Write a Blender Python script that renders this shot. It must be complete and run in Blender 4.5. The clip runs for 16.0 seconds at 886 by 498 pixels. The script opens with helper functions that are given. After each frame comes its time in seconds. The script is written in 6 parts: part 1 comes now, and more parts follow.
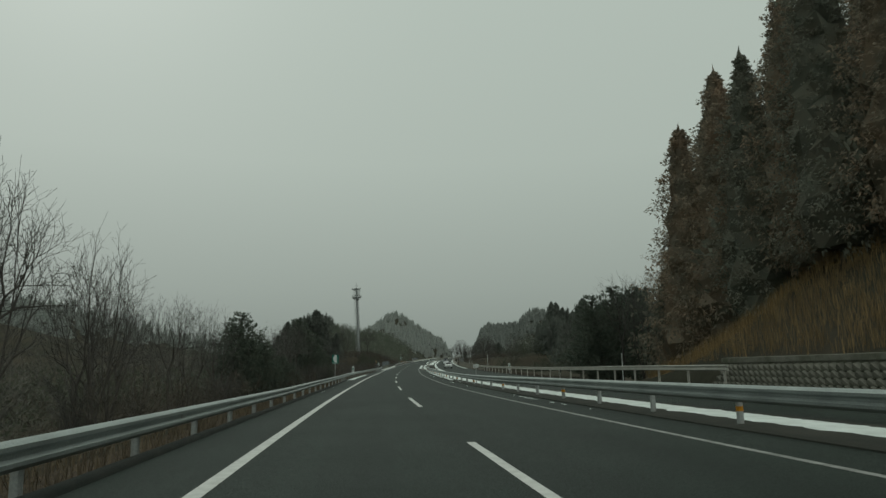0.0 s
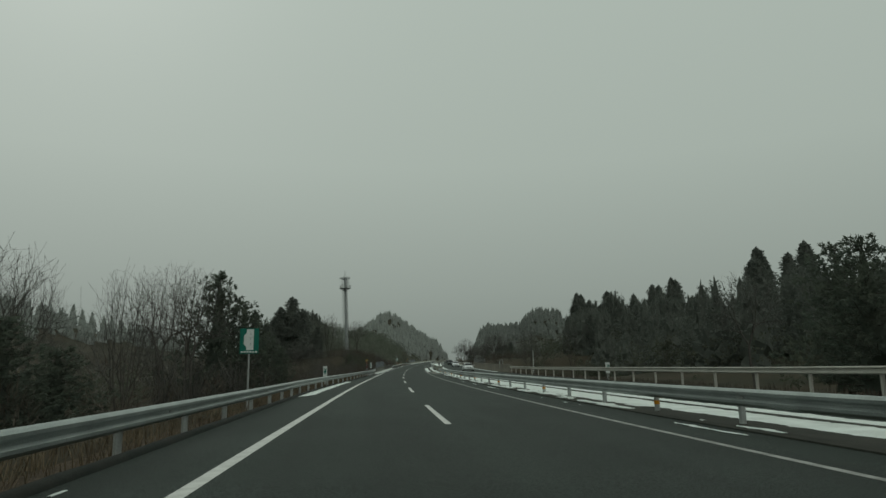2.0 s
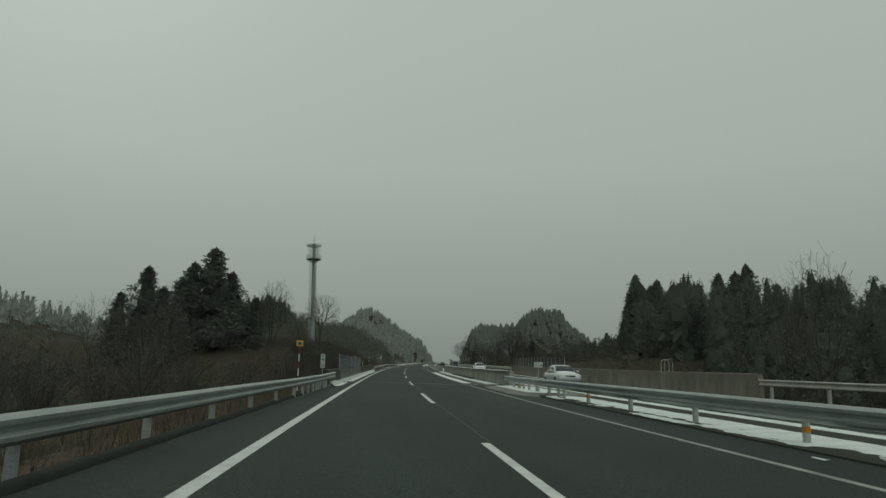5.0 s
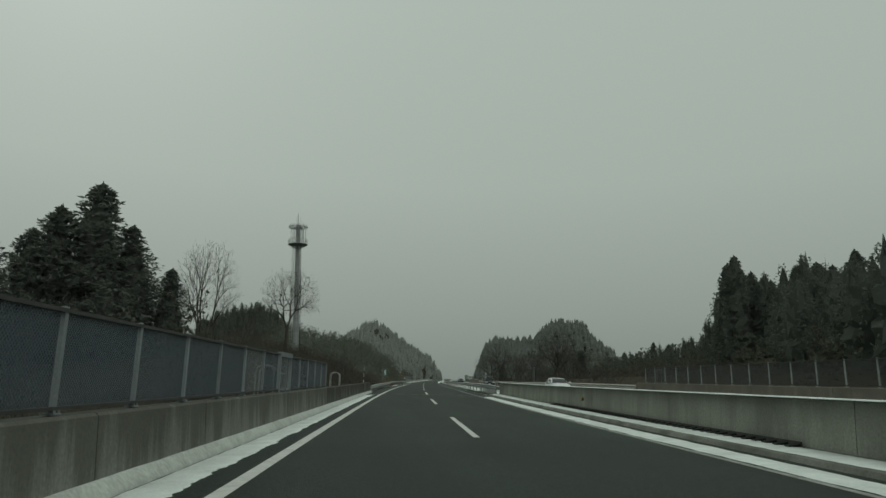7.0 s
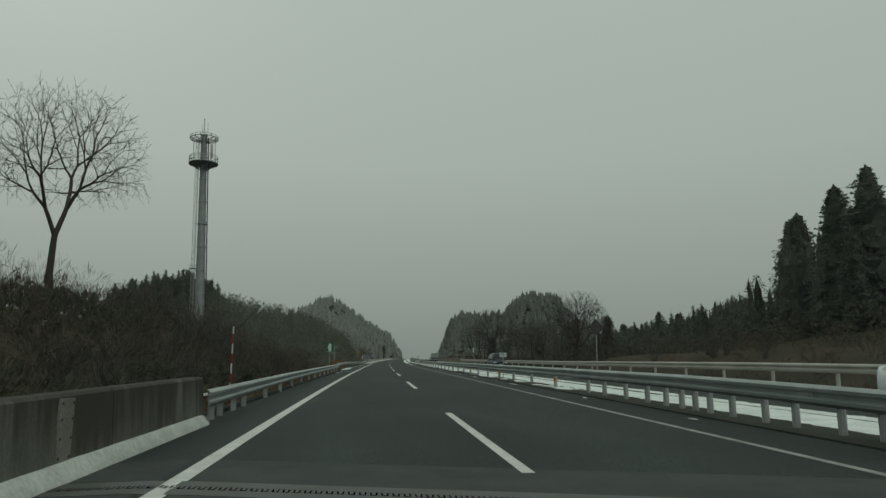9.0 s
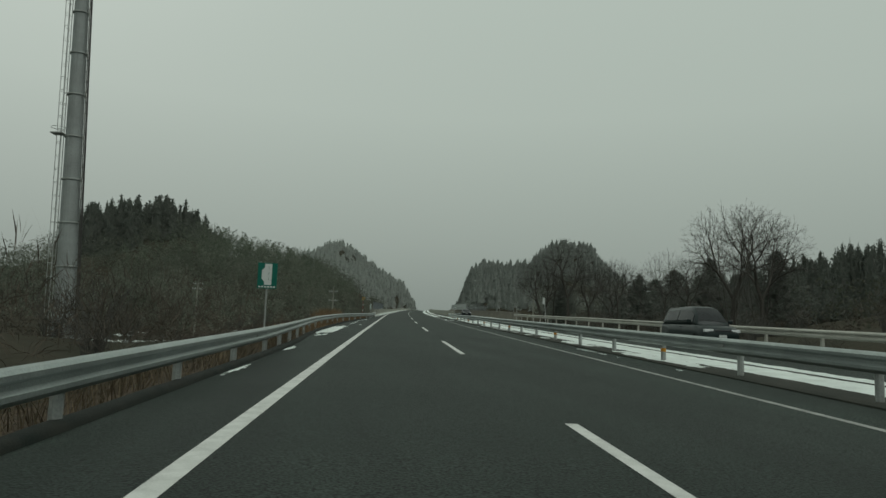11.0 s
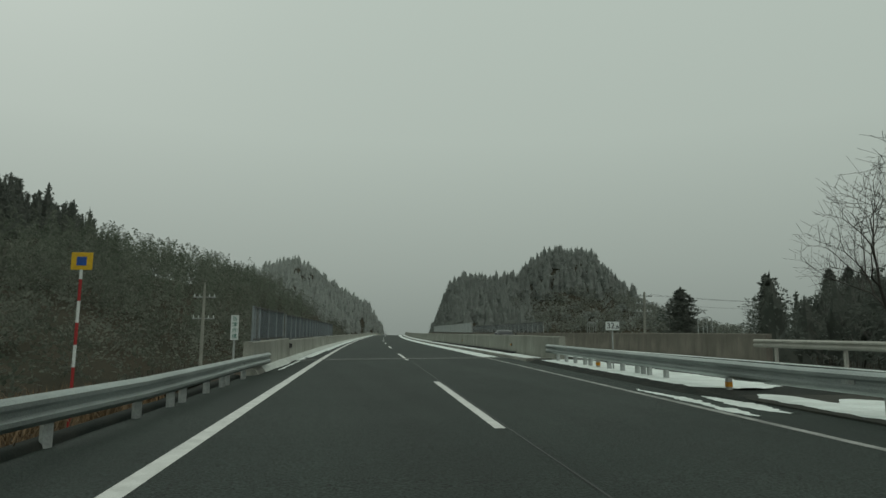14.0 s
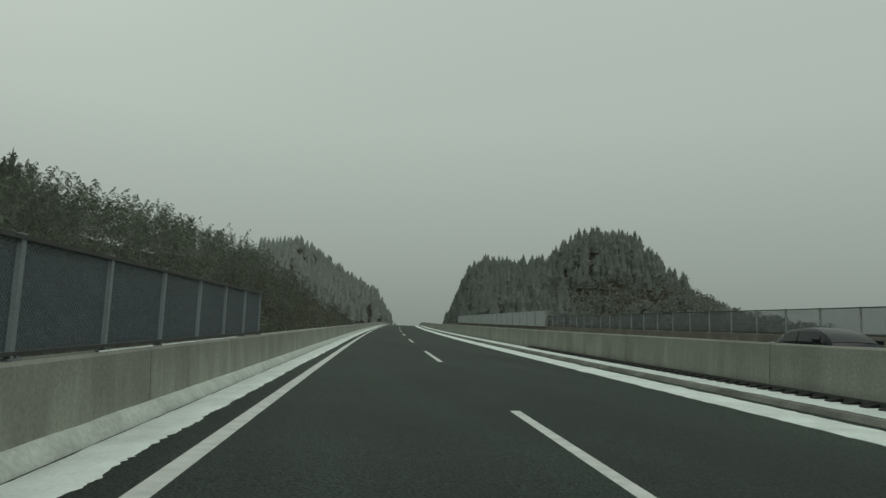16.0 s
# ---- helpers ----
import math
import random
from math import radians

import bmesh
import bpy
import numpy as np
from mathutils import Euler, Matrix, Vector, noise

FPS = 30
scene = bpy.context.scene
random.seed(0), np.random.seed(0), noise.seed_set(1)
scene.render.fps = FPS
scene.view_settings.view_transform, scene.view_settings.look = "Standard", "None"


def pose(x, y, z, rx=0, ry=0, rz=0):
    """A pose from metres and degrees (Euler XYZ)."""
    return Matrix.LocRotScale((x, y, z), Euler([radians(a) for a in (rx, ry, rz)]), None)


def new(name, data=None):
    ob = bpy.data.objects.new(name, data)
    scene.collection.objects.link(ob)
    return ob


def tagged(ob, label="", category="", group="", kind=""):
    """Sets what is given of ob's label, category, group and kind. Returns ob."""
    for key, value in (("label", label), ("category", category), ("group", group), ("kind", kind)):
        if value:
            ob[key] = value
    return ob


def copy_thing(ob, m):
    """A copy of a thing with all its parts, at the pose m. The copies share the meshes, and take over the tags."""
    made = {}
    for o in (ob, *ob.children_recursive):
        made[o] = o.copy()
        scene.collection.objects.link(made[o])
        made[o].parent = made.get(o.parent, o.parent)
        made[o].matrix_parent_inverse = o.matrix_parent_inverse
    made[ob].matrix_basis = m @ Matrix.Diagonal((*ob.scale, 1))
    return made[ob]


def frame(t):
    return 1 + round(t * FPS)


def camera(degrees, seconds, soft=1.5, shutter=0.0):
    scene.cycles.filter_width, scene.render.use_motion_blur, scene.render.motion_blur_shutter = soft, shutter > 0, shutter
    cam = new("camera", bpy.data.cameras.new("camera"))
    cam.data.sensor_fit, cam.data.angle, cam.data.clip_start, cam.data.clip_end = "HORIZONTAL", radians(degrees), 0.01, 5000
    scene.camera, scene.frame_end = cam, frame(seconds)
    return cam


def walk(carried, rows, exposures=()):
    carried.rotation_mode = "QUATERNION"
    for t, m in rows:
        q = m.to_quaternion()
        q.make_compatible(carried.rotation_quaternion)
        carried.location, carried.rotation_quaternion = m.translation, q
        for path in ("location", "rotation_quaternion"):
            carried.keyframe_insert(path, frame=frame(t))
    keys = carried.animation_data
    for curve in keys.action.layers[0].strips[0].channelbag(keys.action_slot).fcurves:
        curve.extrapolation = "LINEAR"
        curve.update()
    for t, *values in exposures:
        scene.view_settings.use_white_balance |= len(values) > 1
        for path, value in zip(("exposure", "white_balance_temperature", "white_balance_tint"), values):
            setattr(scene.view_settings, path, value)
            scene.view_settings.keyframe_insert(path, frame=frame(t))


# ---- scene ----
cam = camera(66.51, 16.0, soft=1.5)
# seconds, x, y, z, yaw, pitch, roll
ROWS = [
    (0.0, -1.84, -0.00, 1.234, -6.72, 10.31, 1.11),
    (0.5, -1.73, 12.15, 1.245, -7.17, 10.61, 1.48),
    (1.0, -1.55, 24.28, 1.277, -7.68, 11.37, 0.75),
    (1.5, -1.22, 36.41, 1.330, -7.56, 11.31, 1.39),
    (2.0, -0.80, 48.41, 1.406, -7.43, 10.62, 0.84),
    (2.5, -0.39, 60.40, 1.514, -7.98, 10.19, 0.48),
    (3.0, 0.09, 72.43, 1.655, -8.32, 10.75, -0.11),
    (5.5, 3.49, 132.49, 2.561, -9.25, 10.98, -1.30),
    (6.0, 4.40, 144.44, 2.784, -8.31, 12.07, -0.34),
    (6.5, 5.38, 156.46, 3.026, -8.17, 12.29, -0.59),
    (7.0, 6.41, 168.50, 3.284, -8.63, 12.31, -1.00),
    (7.5, 7.48, 180.46, 3.555, -9.53, 14.05, -0.61),
    (8.0, 8.60, 192.36, 3.840, -11.01, 12.82, -1.10),
    (8.5, 9.79, 204.31, 4.140, -11.88, 12.03, -0.46),
    (9.0, 10.98, 216.35, 4.456, -12.12, 10.58, -0.19),
    (11.5, 17.44, 275.60, 5.915, -11.32, 6.38, -2.44),
    (12.0, 18.99, 287.34, 6.185, -13.56, 8.01, -1.64),
    (12.5, 20.52, 299.00, 6.459, -14.02, 7.64, -1.48),
    (13.0, 22.05, 310.65, 6.739, -14.53, 8.24, -0.98),
    (13.5, 23.57, 322.36, 7.055, -14.16, 9.41, -0.44),
    (14.0, 25.08, 334.24, 7.341, -14.03, 8.52, -0.25),
    (14.5, 26.49, 345.94, 7.665, -13.91, 8.56, -0.46),
    (15.0, 28.01, 357.65, 8.005, -11.70, 6.36, -1.00),
    (15.5, 29.43, 369.24, 8.330, -12.12, 6.62, -1.59),
    (16.0, 31.05, 380.76, 8.635, -13.51, 7.70, -1.67),
]
EXPOSURES = [(0.0, 0.12), (1.3, 0.02), (9.0, -0.02), (11.5, 0.16), (16.0, 0.16)]
walk(cam, [(t, pose(x, y, z, 90 + pitch, roll, yaw)) for t, x, y, z, yaw, pitch, roll in ROWS], EXPOSURES)

# ---- the road's line: curvature (1/km) and grade (percent) every 35 m from -30 m ----
KAP = [0.671, 0.661, 0.645, 0.517, 0.428, 0.365, 0.385, 0.420, 0.262, 0.074, 0.192, 0.155, 0.283, 0.277, 0.256, 0.225, 0.189, 0.151, 0.112]
GRADE = [-0.382, 0.071, 0.568, 1.351, 1.501, 1.942, 2.314, 2.655, 2.410, 2.268, 2.470, 2.924, 2.440, 2.544, 2.648, 2.752, 2.856, 2.960, 3.064]
STATIONS = np.arange(-80.0, 1300.0, 1.0)
_k = np.interp(STATIONS, np.arange(len(KAP)) * 35.0 - 30.0, KAP) * 1e-3
_g = np.interp(STATIONS, np.arange(len(GRADE)) * 35.0 - 30.0, GRADE) * 1e-2
_rise = np.cumsum(_g)
_g = np.where(STATIONS > 540, np.maximum(-0.02, _g * (1 - (STATIONS - 540) / 130)), _g)  # made-up crest: drops the far road out of the camera's view
_psi = np.cumsum(_k)
_psi -= _psi[80]
LINE_X, LINE_Y, LINE_Z = np.cumsum(np.sin(_psi)), np.cumsum(np.cos(_psi)), np.cumsum(_g)
LINE_X, LINE_Y, LINE_Z = LINE_X - LINE_X[80], LINE_Y - LINE_Y[80], LINE_Z - LINE_Z[80]

_rise = _rise - _rise[80] - LINE_Z
LEFT_LINE, RIGHT_LINE, DASH_START = -3.61, 3.85, 4.12


def line(s):
    """x, y, z and heading (radians, to the right) of the lane line at station s."""
    return [float(np.interp(s, STATIONS, v)) for v in (LINE_X, LINE_Y, LINE_Z, _psi)]


def at(s, off, h=0.0):
    """The point at station s, off metres to the right of the lane line, h above the road."""
    x, y, z, a = line(s)
    return Vector((x + off * math.cos(a), y - off * math.sin(a), z + h))


def stand(s, off, h=0.0, turn=0.0):
    """A pose at that point: its y runs along the road, its x to the right. turn: degrees to the left."""
    p = at(s, off, h)
    return pose(p.x, p.y, p.z, 0, 0, math.degrees(-line(s)[3]) + turn)


# the asphalt's outer edge widens into two lay-bys
EDGE = [(-80, -5.35), (35, -5.4), (60, -5.55), (88, -6.0), (105, -5.95), (120, -5.5), (140, -5.3), (160, -5.2), (283, -5.3), (290, -5.5), (297, -5.95), (305, -6.3), (326, -6.3), (335, -5.95), (342, -5.4), (348, -5.2), (900, -5.2)]


def edge(s):
    return float(np.interp(s, *zip(*EDGE)))


def dip(off):
    """The shoulder falls away from the edge line towards its gutter."""
    return -0.07 * min(2.3, max(0.0, -3.75 - off))


# ---- world and sun: thick overcast, thin mist ----
world = bpy.data.worlds.new("overcast")
scene.world = world
world.use_nodes = True
wn, wl = world.node_tree.nodes, world.node_tree.links
wn.clear()
sky = wn.new("ShaderNodeTexSky")
sky.sky_type, sky.sun_disc = "NISHITA", False
sky.sun_elevation, sky.sun_rotation = radians(38), radians(-25)
sky.air_density, sky.dust_density = 2.0, 6.0
grey = wn.new("ShaderNodeHueSaturation")
grey.inputs["Saturation"].default_value, grey.inputs["Value"].default_value = 0.12, 0.02
wl.new(sky.outputs[0], grey.inputs["Color"])
scale = wn.new("ShaderNodeMix")
scale.data_type, scale.blend_type = "RGBA", "MIX"
scale.inputs["Factor"].default_value = 0.90
wl.new(grey.outputs[0], scale.inputs["A"])
# an overcast sky is brighter overhead than at the horizon
where, split, rise = wn.new("ShaderNodeTexCoord"), wn.new("ShaderNodeSeparateXYZ"), wn.new("ShaderNodeValToRGB")
wl.new(where.outputs["Generated"], split.inputs[0])
wl.new(split.outputs["Z"], rise.inputs["Fac"])
rise.color_ramp.elements[0].position, rise.color_ramp.elements[0].color = 0.0, (0.215, 0.252, 0.227, 1)
rise.color_ramp.elements[1].position, rise.color_ramp.elements[1].color = 1.0, (0.52, 0.60, 0.54, 1)
for spot, tone in ((0.12, (0.298, 0.346, 0.311, 1)), (0.30, (0.398, 0.460, 0.412, 1))):
    rise.color_ramp.elements.new(spot).color = tone
wl.new(rise.outputs["Color"], scale.inputs["B"])
back = wn.new("ShaderNodeBackground")
back.inputs["Strength"].default_value = 1.0
wl.new(scale.outputs["Result"], back.inputs["Color"])
wl.new(back.outputs[0], wn.new("ShaderNodeOutputWorld").inputs["Surface"])

sun = new("sun", bpy.data.lights.new("sun", "SUN"))
sun.data.energy, sun.data.angle, sun.data.color = 0.5, radians(40), (1.0, 0.98, 0.93)
sun.matrix_world = pose(0, 0, 60, 90 - 52, 0, 25)


# ---- materials ----
def material(name, colour, rough=0.8, metal=0.0, second=None, scale=6.0, fine=60.0, amount=0.5, bump=0.15, spec=0.3, per_object=0.0, streak=0.0, lanes=0.0, grit=0.35):
    m = bpy.data.materials.new(name)
    m.use_nodes = True
    n, l = m.node_tree.nodes, m.node_tree.links
    b = n["Principled BSDF"]
    b.inputs["Roughness"].default_value, b.inputs["Metallic"].default_value = rough, metal
    b.inputs["Specular IOR Level"].default_value = spec
    co = n.new("ShaderNodeTexCoord")
    big, small = n.new("ShaderNodeTexNoise"), n.new("ShaderNodeTexNoise")
    for tex, size, detail in ((big, scale, 5.0), (small, fine, 3.0)):
        tex.inputs["Scale"].default_value, tex.inputs["Detail"].default_value = size, detail
        l.new(co.outputs["Object"], tex.inputs["Vector"])
    second = second or tuple(c * 0.6 for c in colour)
    mix = n.new("ShaderNodeMix")
    mix.data_type = "RGBA"
    mix.inputs["A"].default_value, mix.inputs["B"].default_value = (*colour, 1), (*second, 1)
    ramp = n.new("ShaderNodeMapRange")
    ramp.inputs["From Min"].default_value, ramp.inputs["From Max"].default_value = 0.35, 0.68
    ramp.inputs["To Max"].default_value = amount
    l.new(big.outputs["Fac"], ramp.inputs["Value"])
    l.new(ramp.outputs["Result"], mix.inputs["Factor"])
    grain = n.new("ShaderNodeMix")
    grain.data_type, grain.blend_type = "RGBA", "OVERLAY"
    grain.inputs["Factor"].default_value = grit
    l.new(mix.outputs["Result"], grain.inputs["A"])
    bw = n.new("ShaderNodeMapRange")
    wide = 0.14 if grit > 0.5 else 0.5
    bw.inputs["From Min"].default_value, bw.inputs["From Max"].default_value = 0.5 - wide, 0.5 + wide
    l.new(small.outputs["Fac"], bw.inputs["Value"])
    l.new(bw.outputs["Result"], grain.inputs["B"])
    last = grain.outputs["Result"]
    if streak:  # dark runs of water down a wall
        stretch, run, cut = n.new("ShaderNodeMapping"), n.new("ShaderNodeTexNoise"), n.new("ShaderNodeMapRange")
        stretch.inputs["Scale"].default_value = (1.5, 1.5, 0.10)
        run.inputs["Scale"].default_value, run.inputs["Detail"].default_value, run.inputs["Roughness"].default_value = 1.0, 9.0, 0.72
        l.new(co.outputs["Object"], stretch.inputs["Vector"])
        l.new(stretch.outputs["Vector"], run.inputs["Vector"])
        split, reach = n.new("ShaderNodeSeparateXYZ"), n.new("ShaderNodeMath")  # the runs start at the coping and thin out
        l.new(co.outputs["Generated"], split.inputs[0])
        reach.operation = "MULTIPLY_ADD"
        l.new(split.outputs["Z"], reach.inputs[0])
        reach.inputs[1].default_value = 0.42
        l.new(run.outputs["Fac"], reach.inputs[2])
        l.new(reach.outputs[0], cut.inputs["Value"])
        cut.inputs["From Min"].default_value, cut.inputs["From Max"].default_value, cut.inputs["To Max"].default_value = 0.70, 0.86, streak
        soot = n.new("ShaderNodeMix")
        soot.data_type = "RGBA"
        soot.inputs["B"].default_value = (0.055, 0.052, 0.044, 1)
        l.new(cut.outputs["Result"], soot.inputs["Factor"])
        l.new(last, soot.inputs["A"])
        last = soot.outputs["Result"]
    if lanes:  # long worn tracks and patches in the driving direction
        along, track, pale = n.new("ShaderNodeMapping"), n.new("ShaderNodeTexNoise"), n.new("ShaderNodeHueSaturation")
        along.inputs["Scale"].default_value, along.inputs["Rotation"].default_value = (0.9, 0.035, 1.0), (0, 0, radians(6))
        track.inputs["Scale"].default_value, track.inputs["Detail"].default_value = 1.0, 7.0
        l.new(co.outputs["Object"], along.inputs["Vector"])
        l.new(along.outputs["Vector"], track.inputs["Vector"])
        gain = n.new("ShaderNodeMapRange")
        gain.inputs["From Min"].default_value, gain.inputs["From Max"].default_value = 0.3, 0.7
        gain.inputs["To Min"].default_value, gain.inputs["To Max"].default_value = 1 - lanes, 1 + lanes
        l.new(track.outputs["Fac"], gain.inputs["Value"])
        l.new(gain.outputs["Result"], pale.inputs["Value"])
        l.new(last, pale.inputs["Color"])
        last = pale.outputs["Color"]
    if per_object:
        info = n.new("ShaderNodeObjectInfo")
        span = n.new("ShaderNodeMapRange")
        span.inputs["To Min"].default_value, span.inputs["To Max"].default_value = 1 - per_object, 1 + per_object
        l.new(info.outputs["Random"], span.inputs["Value"])
        hsv = n.new("ShaderNodeHueSaturation")
        l.new(span.outputs["Result"], hsv.inputs["Value"])
        l.new(last, hsv.inputs["Color"])
        last = hsv.outputs["Color"]
    l.new(last, b.inputs["Base Color"])
    if bump:
        bp = n.new("ShaderNodeBump")
        bp.inputs["Strength"].default_value, bp.inputs["Distance"].default_value = bump, 0.02
        l.new(small.outputs["Fac"], bp.inputs["Height"])
        l.new(bp.outputs["Normal"], b.inputs["Normal"])
    return m


def foliage(name, colour, second, island=0.18, rough=0.75, see=0.42, patch=0.6):
    """Leaves and needles: colour varies from clump to clump; a little light passes through."""
    m = bpy.data.materials.new(name)
    m.use_nodes = True
    n, l = m.node_tree.nodes, m.node_tree.links
    b = n["Principled BSDF"]
    b.inputs["Roughness"].default_value, b.inputs["Specular IOR Level"].default_value = rough, 0.15
    geo, co, tex = n.new("ShaderNodeNewGeometry"), n.new("ShaderNodeTexCoord"), n.new("ShaderNodeTexNoise")
    tex.inputs["Scale"].default_value = patch
    l.new(co.outputs["Object"], tex.inputs["Vector"])
    mix = n.new("ShaderNodeMix")
    mix.data_type = "RGBA"
    mix.inputs["A"].default_value, mix.inputs["B"].default_value = (*colour, 1), (*second, 1)
    ramp = n.new("ShaderNodeMapRange")
    ramp.inputs["From Min"].default_value, ramp.inputs["From Max"].default_value = 0.35, 0.65
    l.new(tex.outputs["Fac"], ramp.inputs["Value"])
    l.new(ramp.outputs["Result"], mix.inputs["Factor"])
    span = n.new("ShaderNodeMapRange")
    span.inputs["To Min"].default_value, span.inputs["To Max"].default_value = 1 - island, 1 + island
    l.new(geo.outputs["Random Per Island"], span.inputs["Value"])
    hsv = n.new("ShaderNodeHueSaturation")
    l.new(span.outputs["Result"], hsv.inputs["Value"])
    l.new(mix.outputs["Result"], hsv.inputs["Color"])
    l.new(hsv.outputs["Color"], b.inputs["Base Color"])
    tr, add = n.new("ShaderNodeBsdfTranslucent"), n.new("ShaderNodeMixShader")
    add.inputs[0].default_value = see
    l.new(hsv.outputs["Color"], tr.inputs["Color"])
    l.new(b.outputs[0], add.inputs[1])
    l.new(tr.outputs[0], add.inputs[2])
    l.new(add.outputs[0], n["Material Output"].inputs["Surface"])
    return m


ASPHALT = material("asphalt", (0.0148, 0.0228, 0.0183), 0.68, second=(0.0240, 0.0334, 0.0278), scale=0.3, fine=40, amount=0.8, bump=0.6, spec=0.22, lanes=0.26, grit=0.95)
SEAM = material("tar_seam", (0.018, 0.020, 0.019), 0.5, bump=0.1)
VERGE = material("verge_soil", (0.030, 0.031, 0.026), 0.95, second=(0.052, 0.048, 0.038), scale=1.4, fine=30, bump=0.4, spec=0.1)
LITTER = material("leaf_litter", (0.105, 0.080, 0.058), 0.95, second=(0.045, 0.040, 0.031), scale=2.6, fine=34, amount=0.9, bump=0.7, spec=0.08, grit=0.7)
CURB = material("tarred_curb", (0.013, 0.018, 0.015), 0.85, second=(0.028, 0.029, 0.024), scale=2.0, fine=40, amount=0.8, bump=0.5, spec=0.2)
PAINT = material("road_paint", (0.62, 0.63, 0.60), 0.7, second=(0.36, 0.37, 0.35), scale=5, fine=90, amount=0.5, bump=0.2)
WORN = material("worn_road_paint", (0.34, 0.35, 0.33), 0.75, second=(0.13, 0.135, 0.125), scale=3, fine=70, amount=0.7, bump=0.2)
STEEL = material("galvanised_steel", (0.385, 0.425, 0.412), 0.42, 0.75, second=(0.262, 0.29, 0.282), scale=1.1, fine=40, amount=0.7, bump=0.04, spec=0.5)
PALE_STEEL = material("weathered_pale_steel", (0.46, 0.455, 0.41), 0.6, 0.15, second=(0.33, 0.32, 0.28), scale=1.3, fine=30, amount=0.7, bump=0.05)
POSTS = material("post_steel", (0.40, 0.43, 0.42), 0.55, 0.4, second=(0.27, 0.27, 0.25), scale=2.5, fine=40, amount=0.8, bump=0.05, per_object=0.12)
CONCRETE = material("stained_concrete", (0.350, 0.360, 0.312), 0.9, second=(0.235, 0.242, 0.208), scale=0.6, fine=22, amount=0.75, bump=0.25, spec=0.15, streak=0.25)
KERB = material("kerb_concrete", (0.235, 0.24, 0.21), 0.9, second=(0.11, 0.113, 0.098), scale=1.1, fine=24, amount=0.9, bump=0.4, spec=0.15)
DIRTY_SNOW = material("dirty_snow_crust", (0.53, 0.57, 0.53), 0.9, second=(0.34, 0.36, 0.325), scale=2.2, fine=16, amount=0.6, bump=0.6, spec=0.15)
CONCRETE_MID = material("grey_green_concrete", (0.235, 0.248, 0.218), 0.9, second=(0.145, 0.152, 0.132), scale=0.6, fine=22, amount=0.8, bump=0.25, spec=0.15, streak=0.6)
CONCRETE_DARK = material("black_stained_concrete", (0.150, 0.156, 0.136), 0.9, second=(0.062, 0.066, 0.057), scale=0.7, fine=22, amount=0.85, bump=0.25, spec=0.15, streak=0.9)
STAINED = material("brown_stained_concrete", (0.282, 0.262, 0.220), 0.9, second=(0.190, 0.176, 0.150), scale=0.8, fine=22, amount=0.8, bump=0.25, spec=0.1, streak=0.3)
SNOW = material("old_snow", (0.73, 0.79, 0.76), 0.85, second=(0.50, 0.54, 0.51), scale=1.6, fine=18, amount=0.65, bump=0.5, spec=0.2)
GROUND = material("winter_ground", (0.062, 0.054, 0.040), 0.95, second=(0.040, 0.043, 0.032), scale=0.12, fine=2.5, amount=0.9, bump=0.5, spec=0.05)
MEDIAN = material("wet_median_grit", (0.040, 0.043, 0.037), 0.9, second=(0.070, 0.068, 0.056), scale=1.1, fine=30, bump=0.4, spec=0.15)
BARK = material("bark", (0.085, 0.080, 0.071), 0.95, second=(0.055, 0.051, 0.046), scale=3, fine=26, bump=0.4, spec=0.05)
TWIG = material("bare_twigs", (0.108, 0.106, 0.097), 0.95, second=(0.074, 0.072, 0.066), scale=2, fine=20, bump=0.1, spec=0.05)
# cedar colours lightened beyond real needles to stand in for thin mist
CEDAR = foliage("cedar_needles", (0.196, 0.210, 0.170), (0.236, 0.226, 0.178), 0.3, see=0.5)
RUSTY = foliage("winter_cedar_needles", (0.258, 0.236, 0.184), (0.340, 0.260, 0.186), 0.3, see=0.55)
# distance haze is put into these needle colours: paler for woods farther off
HAZED = foliage("haze_paled_needles", (0.270, 0.296, 0.272), (0.310, 0.334, 0.312), 0.08, see=0.5)
MISTY = foliage("mist_paled_needles", (0.126, 0.144, 0.124), (0.154, 0.168, 0.146), 0.12, see=0.5)
FAR_HAZED = foliage("far_haze_needles", (0.370, 0.402, 0.374), (0.420, 0.450, 0.424), 0.07, see=0.5)
PINE = foliage("pine_needles", (0.098, 0.122, 0.098), (0.124, 0.142, 0.110), 0.14, see=0.5)
BROAD = foliage("evergreen_leaves", (0.084, 0.096, 0.070), (0.108, 0.112, 0.084), see=0.5)
# leaf colours of the near hillside, raised to include some of the haze
BAMBOO = foliage("bamboo_leaves", (0.120, 0.146, 0.108), (0.205, 0.226, 0.182), 0.25, see=0.5, patch=0.12)
OLIVE = foliage("hillside_leaves", (0.098, 0.114, 0.088), (0.215, 0.228, 0.190), 0.2, see=0.5, patch=0.16)
DRY = foliage("dry_grass", (0.31, 0.215, 0.105), (0.22, 0.155, 0.08), 0.45, see=0.2)
BROWN = foliage("dead_brush", (0.104, 0.086, 0.068), (0.068, 0.064, 0.052), 0.4, see=0.1, patch=0.3)
VOID = material("gap_darkness", (0.004, 0.004, 0.004), 1.0, bump=0, spec=0.0)
BLACK = material("dark_plastic", (0.02, 0.02, 0.02), 0.6, bump=0)


ORANGE = material("amber_reflector", (0.55, 0.24, 0.02), 0.4, bump=0.0)


